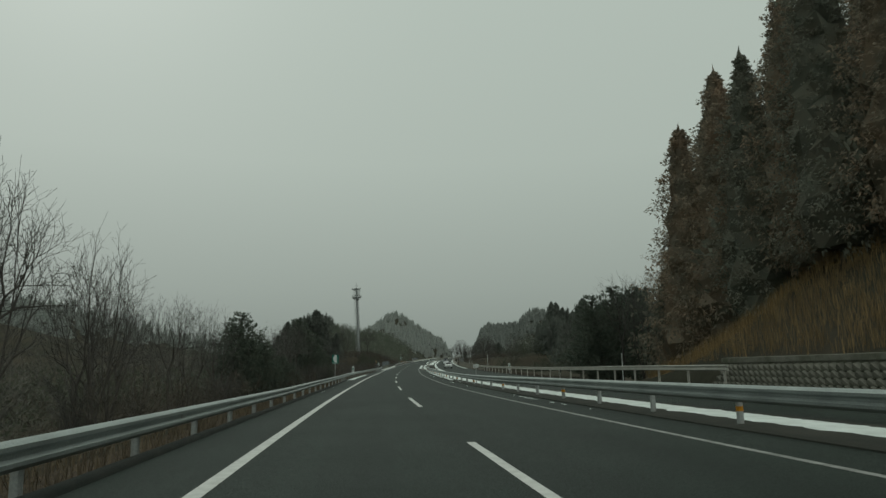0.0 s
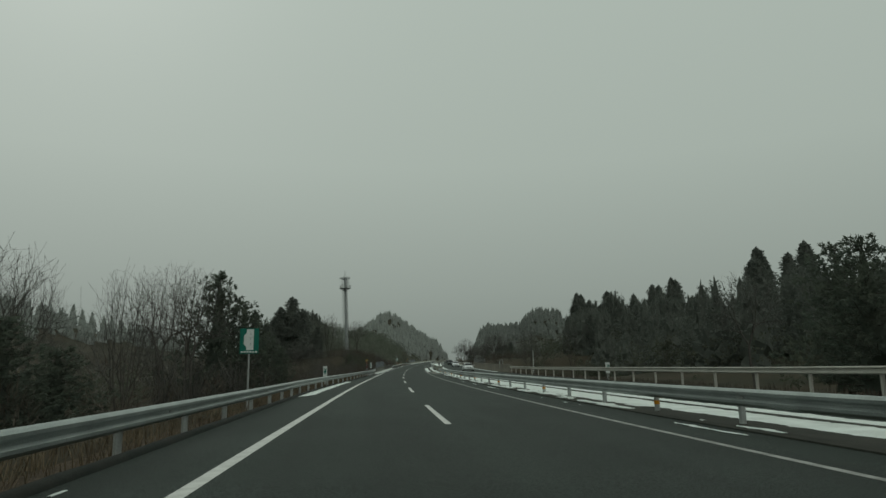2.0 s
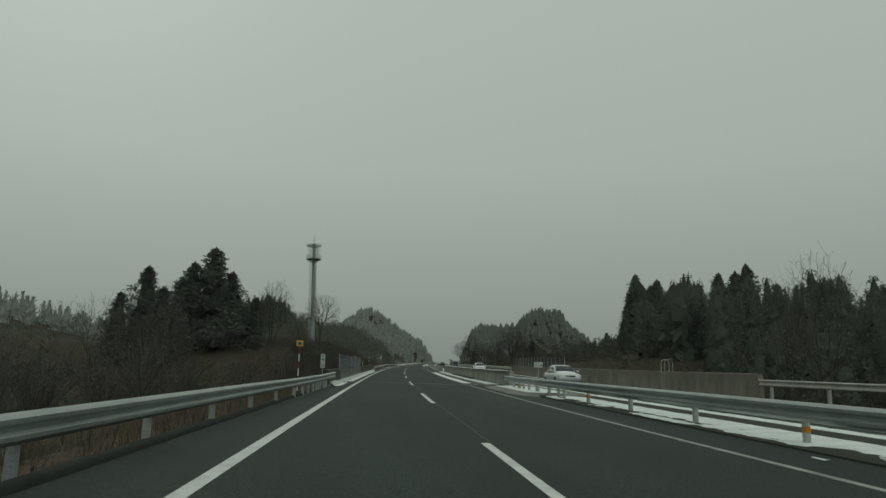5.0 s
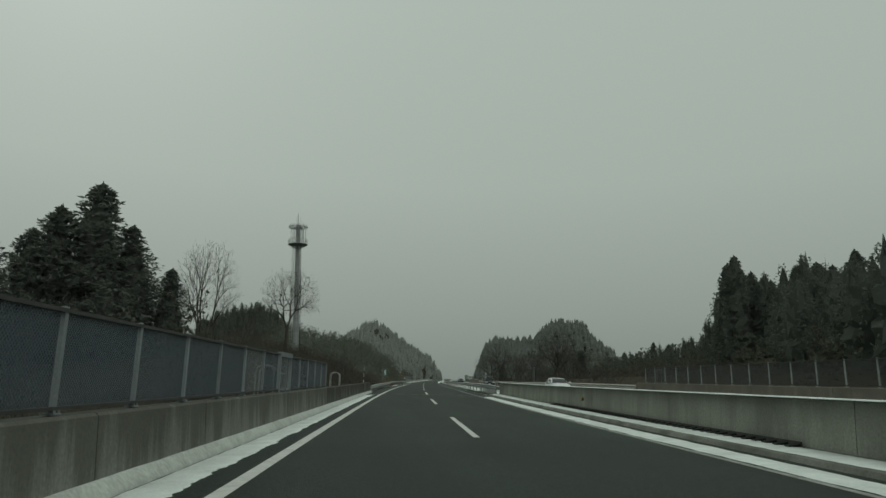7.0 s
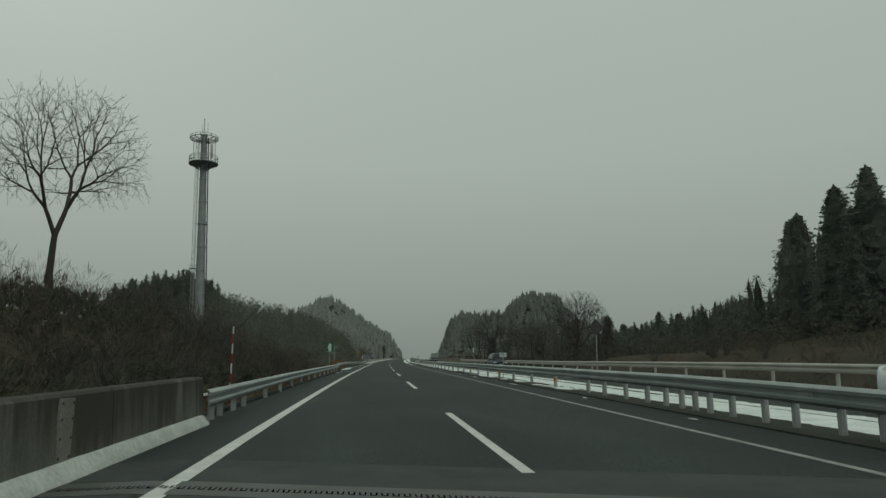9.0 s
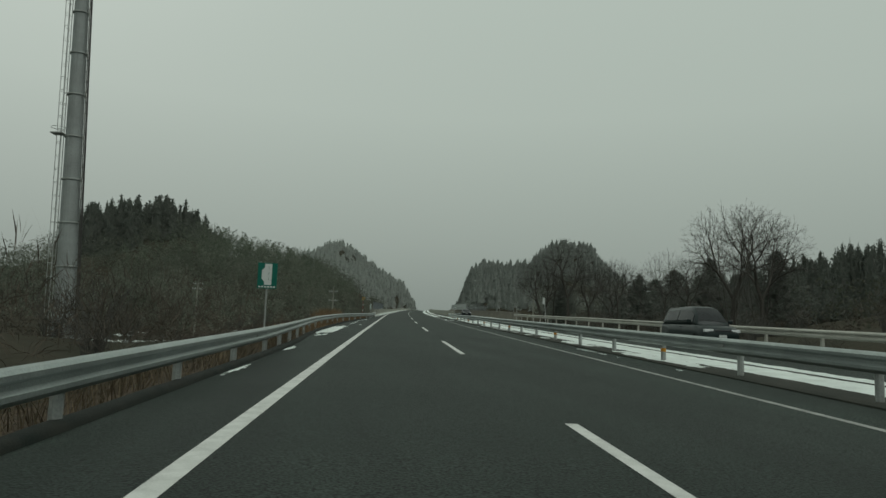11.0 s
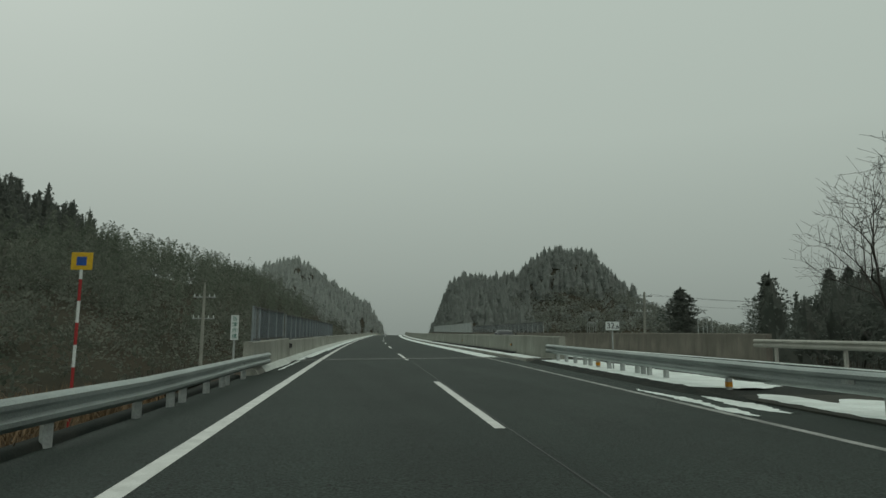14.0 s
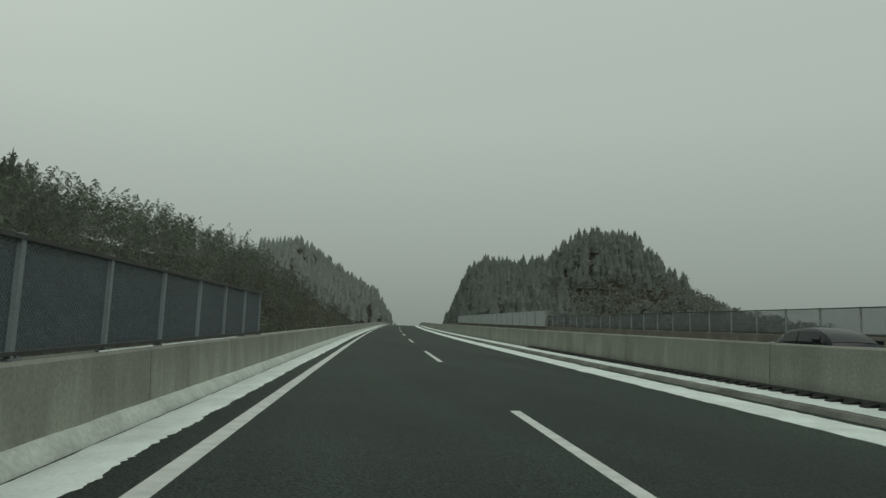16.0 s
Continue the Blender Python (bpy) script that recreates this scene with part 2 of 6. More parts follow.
# ---- mesh helpers ----
def mesh_object(name, verts, faces, mat, parent=None, label="", smooth=False):
    me = bpy.data.meshes.new(name)
    me.from_pydata([tuple(v) for v in verts], [], [tuple(f) for f in faces])
    me.materials.append(mat)
    if smooth:
        me.polygons.foreach_set("use_smooth", [True] * len(me.polygons))
    me.update()
    ob = new(name, me)
    if parent:
        ob.parent = parent
    if label:
        ob["label"] = label
    return ob


def part(name, bm, mat, parent=None, label="", smooth=False):
    me = bpy.data.meshes.new(name)
    bm.normal_update()
    bm.to_mesh(me)
    bm.free()
    me.materials.append(mat)
    if smooth:
        me.polygons.foreach_set("use_smooth", [True] * len(me.polygons))
    ob = new(name, me)
    if parent:
        ob.parent = parent
    if label:
        ob["label"] = label
    return ob


def box(bm, cx, cy, cz, sx, sy, sz, bevel=0.0, m=None):
    made = bmesh.ops.create_cube(bm, size=1.0, matrix=Matrix.Translation((cx, cy, cz)) @ Matrix.Diagonal((sx, sy, sz, 1)))["verts"]
    if bevel:
        edges = list({e for v in made for e in v.link_edges})
        made = list({v for f in bmesh.ops.bevel(bm, geom=edges, offset=bevel, segments=2, affect="EDGES", profile=0.6)["faces"] for v in f.verts} | {v for v in made if v.is_valid})
    if m is not None:
        bmesh.ops.transform(bm, matrix=m, verts=made)
    return made


def rod(bm, a, b, r0, r1=None, sides=8):
    a, b = Vector(a), Vector(b)
    r1 = r0 if r1 is None else r1
    d = b - a
    m = Matrix.Translation((a + b) / 2) @ d.to_track_quat("Z", "Y").to_matrix().to_4x4()
    return bmesh.ops.create_cone(bm, cap_ends=True, segments=sides, radius1=r0, radius2=max(r1, 0.001), depth=d.length, matrix=m)["verts"]


def ring(bm, z, radius, tube, sides=20, cx=0.0, cy=0.0):
    pts = [Vector((cx + radius * math.cos(a), cy + radius * math.sin(a), z)) for a in np.linspace(0, 2 * math.pi, sides, endpoint=False)]
    for i in range(sides):
        rod(bm, pts[i], pts[(i + 1) % sides], tube, sides=5)


def thing(name, label, category, m=None, group="", kind=""):
    ob = new(name)
    ob.empty_display_size = 0.2
    if m is not None:
        ob.matrix_world = m
    return tagged(ob, label, category, group, kind)


def sweep(name, profile, s0, s1, mat, parent=None, label="", step=4.0, closed=True, wobble=None, smooth=False):
    """A profile of (off, height) points, swept along the road from s0 to s1."""
    n = max(2, int(round((s1 - s0) / step)) + 1)
    verts, faces, k = [], [], len(profile)
    for i in range(n):
        s = s0 + (s1 - s0) * i / (n - 1)
        for j, (off, h) in enumerate(profile):
            do, dh = wobble(s, j) if wobble else (0, 0)
            verts.append(at(s, off + do, h + dh))
    for i in range(n - 1):
        for j in range(k if closed else k - 1):
            a, b = i * k + j, i * k + (j + 1) % k
            faces.append((a, b, b + k, a + k))
    if closed:
        faces += [tuple(range(k)), tuple(range((n - 1) * k, n * k))[::-1]]
    return mesh_object(name, verts, faces, mat, parent, label, smooth)


# ---- ground: one sheet out to the horizon ----
def bump_at(s, off, cs, co, height, ws, wo):
    return height * math.exp(-((s - cs) / ws) ** 2 - ((off - co) / wo) ** 2)


def ease(x, a, b):
    u = min(1.0, max(0.0, (x - a) / (b - a)))
    return u * u * (3 - 2 * u)


def land(s, off):
    """Height of the ground over the road's level."""
    if -7.3 <= off <= 17.3:
        return -0.6
    bridge_1, bridge_2 = ease(s, 155, 168) * (1 - ease(s, 218, 232)), ease(s, 345, 364) * (1 - ease(s, 560, 640))
    if off < 0:
        away = ease(-off, 12, 30)
        h = -0.3 - (3.2 + 3.5 * bridge_1 + 2.5 * bridge_2) * ease(-off, 7.3, 26)
        bank = ease(s, 206, 228) * (1 - ease(s, 258, 300))
        h += bank * (4.4 * ease(-off, 7.5, 16.0) + 1.5 * ease(-off, 13, 22))
        h += 0.3 * ease(s, 290, 310) * (1 - ease(s, 345, 360)) * ease(-off, 7.3, 12)
    else:
        away = ease(off, 20, 42)
        h = -0.3 - (0.9 + 4.0 * bridge_1 + 5.0 * bridge_2) * ease(off, 17.3, 36)
        cut = 1 - ease(s, 36, 56)
        h += cut * (1.7 * ease(off, 17.4, 18.2) + 8.0 * min(1.0, max(0.0, (off - 18.0) / 9.5)) + 3.0 * ease(off, 27, 55))
        h += 6.0 * ease(s, 80, 130) * (1 - ease(s, 350, 400)) * ease(off, 30, 80)
        h += 3.0 * ease(s, 222, 240) * (1 - ease(s, 290, 330)) * ease(off, 17.5, 30)
    hill = 55 * math.exp(-((s - 880) / 150) ** 2 - (abs(off + 84) / 54) ** 1.3) + bump_at(s, off, 700, -66, 22, 60, 24)
    hill += bump_at(s, off, 500, -86, 27, 70, 27) + bump_at(s, off, 475, -44, 11, 80, 22) + bump_at(s, off, 590, -50, 19, 70, 24)
    shoulder = ease(off, 18, 38) * (1 - ease(off, 95, 170)) * math.exp(-((s - 728) / 85) ** 2)
    hill += bump_at(s, off, 690, 116, 6, 50, 16)
    hill += 27 * shoulder + 17 * math.exp(-((off - 91.5) / 18.5) ** 4 - ((s - 690) / 45) ** 2)
    hill += bump_at(s, off, 200, -230, 30, 160, 90) + bump_at(s, off, 420, -260, 34, 120, 110) + bump_at(s, off, 440, 95, 5, 60, 40)
    if s > 580:
        away = max(away, ease(off, 18, 30) * ease(s, 580, 640))
    h += (hill + float(np.interp(s, STATIONS, _rise)) * (s < 1000)) * away
    h += 10 * ease(abs(off), 300, 900)
    h += away * (1.2 * noise.noise(Vector((s * 0.03, off * 0.03, 3.1))) + 0.4 * noise.noise(Vector((s * 0.11, off * 0.11, 8.2))))
    return h


def build_ground():
    ss = [-2500, -1500, -900, -500, -300, -200, -140, -100] + list(range(-80, 520, 8)) + list(range(520, 1000, 12)) + [1040, 1120, 1220, 1400, 1800, 2500, 3500]
    oo = [-2800, -1800, -1100, -700, -480, -380] + list(range(-320, -124, 14)) + list(range(-124, -40, 7)) + list(range(-40, -10, 3)) + [-9.5, -8.4, -7.4, -7.2, 17.2, 17.45, 17.8, 18.3, 19.2] + list(range(21, 44, 3)) + list(range(44, 140, 6)) + list(range(140, 330, 14)) + [380, 480, 700, 1100, 1800, 2800]
    verts, faces = [], []
    for s in ss:
        for off in oo:
            c = min(1290, max(-79, s))
            p = at(c, off, land(c, off) if s == c else land(c, off) * 0.6)
            if s != c:
                a = line(c)[3]
                p += Vector((math.sin(a), math.cos(a), 0)) * (s - c)
            verts.append(p)
    k = len(oo)
    for i in range(len(ss) - 1):
        for j in range(k - 1):
            a = i * k + j
            faces.append((a, a + 1, a + k + 1, a + k))
    tagged(mesh_object("ground", verts, faces, GROUND, smooth=True), "brown winter ground with dead grass and leaf litter", "ground", kind="structure")


build_ground()

END = 900.0
road = tagged(sweep("road", [(0, 0), (-3.75, 0), (5.3, 0), (5.3, -0.3), (0, -0.4)], -75, END, ASPHALT, step=2.5, wobble=lambda s, j: (edge(s), dip(edge(s)) if j == 0 else 0) if j in (0, 4) else (0, 0)), "damp dark asphalt carriageway with worn lane lines", "road", kind="structure")
tagged(sweep("opposite_road", [(8.2, 0.02), (15.4, 0.02), (15.4, -0.3), (8.2, -0.3)], -75, END, ASPHALT, step=5), "dark asphalt carriageway for the oncoming lanes", "road", kind="structure")
tagged(sweep("median", [(5.3, 0.03), (5.5, 0.05), (8.0, 0.05), (8.2, 0.03), (8.2, -0.3), (5.3, -0.3)], -75, END, MEDIAN, step=5), "dark gritty median strip between the carriageways", "median", kind="structure")
tagged(sweep("verge_left", [(-2.4, -0.42), (-1.0, -0.30), (-0.30, -0.20), (-0.05, -0.15), (-0.05, -0.6), (-2.4, -0.8)], -75, END, LITTER, step=2.5, wobble=lambda s, j: (edge(s), 0.05 * noise.noise(Vector((s * 0.8, j * 2.3, 0))))), "brown soil and leaf litter behind the gutter", "verge", kind="structure")
for s0, s1 in ((-75, 161.0), (231.5, 355.0)):
    tagged(sweep("asphalt_curb", [(0.03, -0.2), (0.0, -0.02), (-0.06, 0.02), (-0.20, 0.02), (-0.28, -0.05), (-0.30, -0.3), (0.03, -0.3)], s0, s1, CURB, step=1.0, wobble=lambda s, j: (edge(s) + 0.035 * noise.noise(Vector((s * 0.9, j, 0))), dip(edge(s)) + 0.07 + 0.02 * noise.noise(Vector((s * 1.3, j, 7)))), smooth=True), "low dark asphalt curb along the shoulder", "curb", kind="structure")
tagged(sweep("verge_right", [(15.4, 0.03), (16.6, 0.0), (17.8, -0.2), (17.8, -0.5), (15.4, -0.3)], -75, END, VERGE, step=5), "dark gritty verge beside the far lanes", "verge", kind="structure")


def slab(name, off, width, s0, s1, mat, parent, h=0.004, step=4.0):
    return sweep(name, [(off - width / 2, h), (off + width / 2, h)], s0, s1, mat, parent, step=step, closed=False)


slab("edge_line", LEFT_LINE, 0.2, -70, END, PAINT, road)
slab("edge_line", RIGHT_LINE, 0.14, -70, END, WORN, road)
for s0, s1 in ((132, 168), (300, 364)):
    slab("tar_seam", 0.11, 0.022, s0, s1, SEAM, road, 0.003)
for i in range(-3, 44):
    slab("lane_dash", 0.0, 0.15, DASH_START + 20 * i, DASH_START + 20 * i + 8, PAINT, road)


# ---- guardrails ----
WAVE = [(0.0, 0.0), (0.035, 0.02), (0.075, 0.06), (0.075, 0.11), (0.02, 0.15), (0.02, 0.20), (0.075, 0.24), (0.075, 0.29), (0.035, 0.33), (0.0, 0.35)]


def guardrail(label, off, side, s0, s1, top, gap, posts_end=(), group="guardrails along the road", first=1.0, amber=0, last_amber=()):
    """A W-beam rail on round posts; side +1: its face looks to the right. off and top: rows of (station, metres)."""
    ob = thing("guardrail", label, "guardrail", group=group)
    off_at = lambda s: float(np.interp(s, *zip(*off)))
    top_at = lambda s: float(np.interp(s, *zip(*top)))
    prof = [(side * d, h - 0.35) for d, h in WAVE] + [(side * (d - 0.006), h - 0.35) for d, h in reversed(WAVE)]
    sweep("beam", prof, s0, s1, STEEL, ob, step=4.0, wobble=lambda s, j: (off_at(s), top_at(s)))
    lap = bmesh.new()
    box(lap, 0, 0, 0, 0.012, 0.30, 0.30, 0.003)
    for dy in (-0.1, 0.0, 0.1):
        for dz in (-0.1, 0.1):
            rod(lap, (0, dy, dz), (side * 0.028, dy, dz), 0.014, sides=6)
    lap_mesh = bpy.data.meshes.new("splice_plate")
    lap.to_mesh(lap_mesh)
    lap.free()
    lap_mesh.materials.append(POSTS)
    bm = bmesh.new()
    rod(bm, (0, 0, -0.4), (0, 0, 0.72), 0.07, sides=10)
    box(bm, side * 0.045, 0, 0.60, 0.10, 0.09, 0.24)
    post = part("post", bm, POSTS, ob)
    band = bmesh.new()
    rod(band, (0, 0, 0.24), (0, 0, 0.34), 0.075, sides=10)
    band_mesh = bpy.data.meshes.new("reflector_band")
    band.to_mesh(band_mesh)
    band.free()
    band_mesh.materials.append(ORANGE)
    stations = list(np.arange(s0 + first, (min(posts_end, key=lambda q: abs(q - s1)) if posts_end else s1) - 0.3, gap)) + list(posts_end)
    for i, s in enumerate(stations):
        c = post if i == 0 else new("post", post.data)
        c.parent = ob
        c.matrix_world = stand(s, off_at(s) - side * 0.11, top_at(s) - 0.78)
        if amber and i % amber == 1 and i < len(stations) - len(posts_end) or s in last_amber:
            r = new("reflector_band", band_mesh)
            r.parent = c
    for s in np.arange(s0 + 3.0, s1 - 1, gap * 3):
        c = new("splice_plate", lap_mesh)
        c.parent = ob
        c.matrix_world = stand(s, off_at(s) + side * 0.026, top_at(s) - 0.175)
    return ob


guardrail("galvanised steel guardrail on round posts beside the shoulder", [(-60, -5.65), (35, -5.65), (60, -5.8), (76, -5.9), (88, -6.25), (105, -6.2), (120, -5.8), (138, -5.4), (150, -5.15), (158, -4.95), (163.5, -4.88)], 1, -60, 163.5, [(-60, 0.62), (32, 0.58), (45, 0.63), (76, 0.65), (90, 0.63), (140, 0.67), (150, 0.65), (158, 0.69), (163.5, 0.74)], 4.0, (150.9, 152.4, 154.2, 155.6, 156.8, 158.3, 159.6), first=0.5)
guardrail("galvanised steel guardrail on round posts along dry grass", [(230.6, -4.95), (246, -5.2), (275, -5.4), (283, -5.45), (290, -5.9), (297, -6.35), (305, -6.8), (312, -6.9), (325, -6.85), (330, -6.5), (335, -6.1), (339, -5.85), (342, -5.4), (345, -5.1), (348, -4.95), (358, -4.86)], 1, 230.7, 358.0, [(231, 0.57), (246, 0.58), (283, 0.62), (297, 0.57), (312, 0.60), (326, 0.60), (336, 0.56), (345, 0.52), (353, 0.53), (358, 0.50)], 4.0, (232.6, 234.2, 346.2, 348.4, 350.2, 352.2, 354.3), first=1.0)
guardrail("long galvanised steel guardrail in the snowy median", [(-60, 5.75), (163, 5.75)], -1, -60, 163.3, [(-60, 0.86), (30, 0.84), (50, 0.76), (140, 0.78), (163, 0.74)], 4.4, (149.1, 151.8, 154.1, 156.3, 157.7, 159.2, 160.6), amber=3, first=3.2)
guardrail("long galvanised steel guardrail in the snowy median", [(224, 5.65), (362, 5.6)], -1, 224.6, 362.5, [(224, 0.79), (227, 0.80), (230, 0.86), (300, 0.84), (330, 0.80), (346, 0.68), (351, 0.69), (362, 0.73)], 4.35, (226.1, 227.0, 228.2, 229.15, 230.35, 231.3, 232.0, 232.7, 233.6, 234.8, 236.4, 238.3, 351.7, 352.7, 353.5, 354.6, 355.7, 356.7, 358.0, 359.1, 360.2, 361.3), amber=3, first=15.4, last_amber=(356.7,))


def pipe_rail(label, off, s0, s1, top, gap, beam=False):
    """A low pale rail on square posts: two pipes with a web between them, or a corrugated beam."""
    ob = thing("guardrail", label, "guardrail", group="rails beyond the oncoming lanes")
    top_at = lambda s: float(np.interp(s, *zip(*top)))
    if beam:
        rim = [(off - x, z - 0.35) for x, z in WAVE]
        sweep("beam", rim + [(x + 0.012, z) for x, z in rim[::-1]], s0, s1, PALE_STEEL, ob, step=4.0, wobble=lambda s, j: (0, top_at(s)))
    for d in () if beam else (0.0, -0.20):
        sweep("pipe", [(off + 0.055 * math.cos(a), d + 0.05 * math.sin(a) - 0.05) for a in np.linspace(0, 2 * math.pi, 8, endpoint=False)], s0, s1, PALE_STEEL, ob, step=4.0, wobble=lambda s, j: (0, top_at(s)), smooth=True)
    if not beam:
        sweep("web", [(off + 0.01, -0.22), (off + 0.01, -0.04), (off + 0.03, -0.04), (off + 0.03, -0.22)], s0, s1, PALE_STEEL, ob, step=4.0, wobble=lambda s, j: (0, top_at(s)))
    bm = bmesh.new()
    box(bm, 0, 0, -0.65, 0.11, 0.13, 1.2, 0.012)
    box(bm, -0.06, 0, -0.16, 0.03, 0.16, 0.24, 0.006)
    post = part("post", bm, PALE_STEEL, ob)
    for i, s in enumerate(np.arange(s0 + 0.6, s1, gap)):
        c = post if i == 0 else new("post", post.data)
        c.parent = ob
        c.matrix_world = stand(s, off + 0.12, top_at(s))


pipe_rail("pale two-pipe steel rail beyond the oncoming lanes", 16.1, 33, 154.5, [(33, 1.24), (45, 1.25), (78, 1.08), (155, 0.98)], 4.2)
pipe_rail("pale steel beam rail beyond the oncoming lanes", 15.35, 219.0, 363.8, [(219, 1.08), (247, 1.10), (276, 1.03), (325, 1.09), (345, 1.02), (364, 0.98)], 4.2, beam=True)


# ---- bridge parapets ----
def parapet(label, off, side, s0, s1, top, mat=None, kerb=False, bay=3.4, first=0.0):
    """Concrete panels between open joints; a battered kerb stands at the foot on the road side. bay: length of a panel."""
    ob = thing("parapet_wall", label, "concrete wall", group="bridge parapets", kind="structure")
    mat = mat or CONCRETE
    back_off = off - side * 0.32
    edges = [s0] + [s0 + first + bay * i for i in range(int((s1 - s0 - first) / bay) + 1) if s0 + 0.5 < s0 + first + bay * i < s1 - 0.5] + [s1]
    for a, b in zip(edges[:-1], edges[1:]):
        sweep("wall_panel", [(off, -0.1), (off - side * 0.05, top - 0.035), (off - side * 0.09, top), (back_off, top), (back_off, -1.0), (off, -1.0)], a + 0.014, b - 0.014, mat, ob, step=2.5)
    sweep("joint_filler", [(off - side * 0.03, -0.5), (off - side * 0.09, top - 0.05), (back_off + side * 0.05, top - 0.05), (back_off + side * 0.05, -0.5)], s0 + 0.05, s1 - 0.05, BLACK, ob, step=2.5)
    if kerb:
        sweep("kerb", [(off - side * 0.08, 0.085), (off + side * 0.03, 0.08), (off + side * 0.10, 0.0), (off + side * 0.145, -0.12), (off + side * 0.145, -0.4), (off - side * 0.08, -0.4)], s0, s1, KERB, ob)
    return ob


FACE = -4.96
parapet("black-streaked concrete bridge parapet with a battered kerb", FACE, 1, 160.6, 169.6, 0.88, CONCRETE_DARK, True, 4.16, 3.2)
parapet("stained grey concrete bridge parapet below a mesh fence", FACE, 1, 169.64, 199.0, 0.82, CONCRETE_MID, True, 4.16, 2.64)
parapet("black-streaked concrete bridge parapet with a battered kerb", FACE, 1, 199.04, 230.6, 0.82, CONCRETE_DARK, True, 4.16, 1.9)
parapet("stained grey concrete bridge parapet with a battered kerb", FACE, 1, 355.7, 365.0, 0.88, None, True, 3.1, 2.3)
parapet("stained grey concrete bridge parapet with a battered kerb", FACE, 1, 365.04, 640, 0.80, None, True, 4.92, 1.95)
parapet("weathered pale concrete parapet on the bridge's median side", 6.05, -1, 163.5, 226.0, 1.03, bay=8.3)
parapet("weathered pale concrete parapet on the bridge's median side", 6.05, -1, 362.5, 640, 1.05, bay=8.3)
parapet("brown-stained concrete parapet beyond the oncoming lanes", 16.0, -1, 152, 221, 1.25, STAINED)
parapet("brown-stained concrete parapet beyond the oncoming lanes", 16.0, -1, 364, 640, 1.22, STAINED)


# ---- trees ----
def leaf_mesh(name, places, mat, parent, rng, size, flat=0.5, label="", cores=None, facing=None):
    """Many small leaf-like slips. places: rows of x, y, z and the way they point; facing: the way their faces look; cores: quads of the dense inner foliage."""
    p = np.asarray(places)
    n = len(p)
    out = p[:, 3:6] + rng.normal(0, 0.45, (n, 3))
    out /= np.linalg.norm(out, axis=1)[:, None] + 1e-9
    side = np.cross(out, rng.normal(0, 1, (n, 3)) if facing is None else np.asarray(facing) + rng.normal(0, 0.35, (n, 3)))
    side /= np.linalg.norm(side, axis=1)[:, None] + 1e-9
    l = size * rng.uniform(0.6, 1.3, (n, 1))
    w = l * flat
    c = p[:, :3]
    bend = np.array([[0, 0, -0.25]]) * l
    v = np.stack([c - out * l * 0.35, c + side * w * 0.5, c + out * l * 0.65 + bend, c - side * w * 0.5], 1).reshape(-1, 3)
    if cores is not None and len(cores):
        v = np.concatenate([v, np.asarray(cores).reshape(-1, 3)])
        n = len(v) // 4
    f = np.arange(4 * n).reshape(-1, 4)
    me = bpy.data.meshes.new(name)
    me.vertices.add(4 * n)
    me.vertices.foreach_set("co", v.ravel())
    me.loops.add(4 * n)
    me.loops.foreach_set("vertex_index", f.ravel())
    me.polygons.add(n)
    me.polygons.foreach_set("loop_start", np.arange(0, 4 * n, 4))
    me.materials.append(mat)
    me.update(calc_edges=True)
    ob = new(name, me)
    if parent:
        ob.parent = parent
    if label:
        ob["label"] = label
    return ob


def inner_cone(rng, x, y, z, h, r, sides=7, rings=4, full=0.9):
    """Quads of a ragged cone: the dense dark inside of a conifer."""
    grid = [[(x + q * math.cos(a), y + q * math.sin(a), z + h * (k / rings) + rng.normal(0, 0.045) * h) for j in range(sides) for a in (6.283 * j / sides,) for q in (max(0.05, r * (1 - k / rings) ** full * rng.uniform(0.5, 1.3)),)] for k in range(rings + 1)]
    return [[grid[k][j], grid[k][(j + 1) % sides], grid[k + 1][(j + 1) % sides], grid[k + 1][j]] for k in range(rings) for j in range(sides)]


def tube_mesh(name, limbs, mat, parent, sides=5, label=""):
    """Tapered tubes: limbs are lists of (x, y, z, radius)."""
    verts, faces = [], []
    for limb in limbs:
        pts = [Vector(q[:3]) for q in limb]
        k = sides if limb[0][3] > 0.03 else 3
        start = len(verts)
        for i, q in enumerate(limb):
            d = (pts[min(i + 1, len(pts) - 1)] - pts[max(i - 1, 0)]).normalized()
            a = d.orthogonal().normalized()
            b = d.cross(a)
            for j in range(k):
                t = 2 * math.pi * j / k
                verts.append(pts[i] + (a * math.cos(t) + b * math.sin(t)) * q[3])
        for i in range(len(limb) - 1):
            for j in range(k):
                u = start + i * k + j
                w = start + i * k + (j + 1) % k
                faces.append((u, w, w + k, u + k))
    return mesh_object(name, verts, faces, mat, parent, label, smooth=True)


def crown_core(rng, height, radius, clear, swell, lean=0.0, sides=11, rings=20):
    """Quads of the dense inner foliage: an uneven, closed spindle under the boughs."""
    grid = []
    for k in range(rings + 1):
        u = k / rings
        q = radius * swell(u)
        grid.append([(lean * u + q * math.cos(a) * w, q * math.sin(a) * w, height * (clear + (0.985 - clear) * u) + rng.normal(0, 0.012) * height) for a in (6.283 * (j + 0.5 * (k % 2)) / sides for j in range(sides)) for w in (rng.uniform(0.72, 1.18),)])
    foot = [[grid[0][j], grid[0][(j + 1) % sides], (lean * 0, 0, height * clear), (lean * 0, 0, height * clear)] for j in range(sides)]
    return foot + [[grid[k][j], grid[k][(j + 1) % sides], grid[k + 1][(j + 1) % sides], grid[k + 1][j]] for k in range(rings) for j in range(sides)]


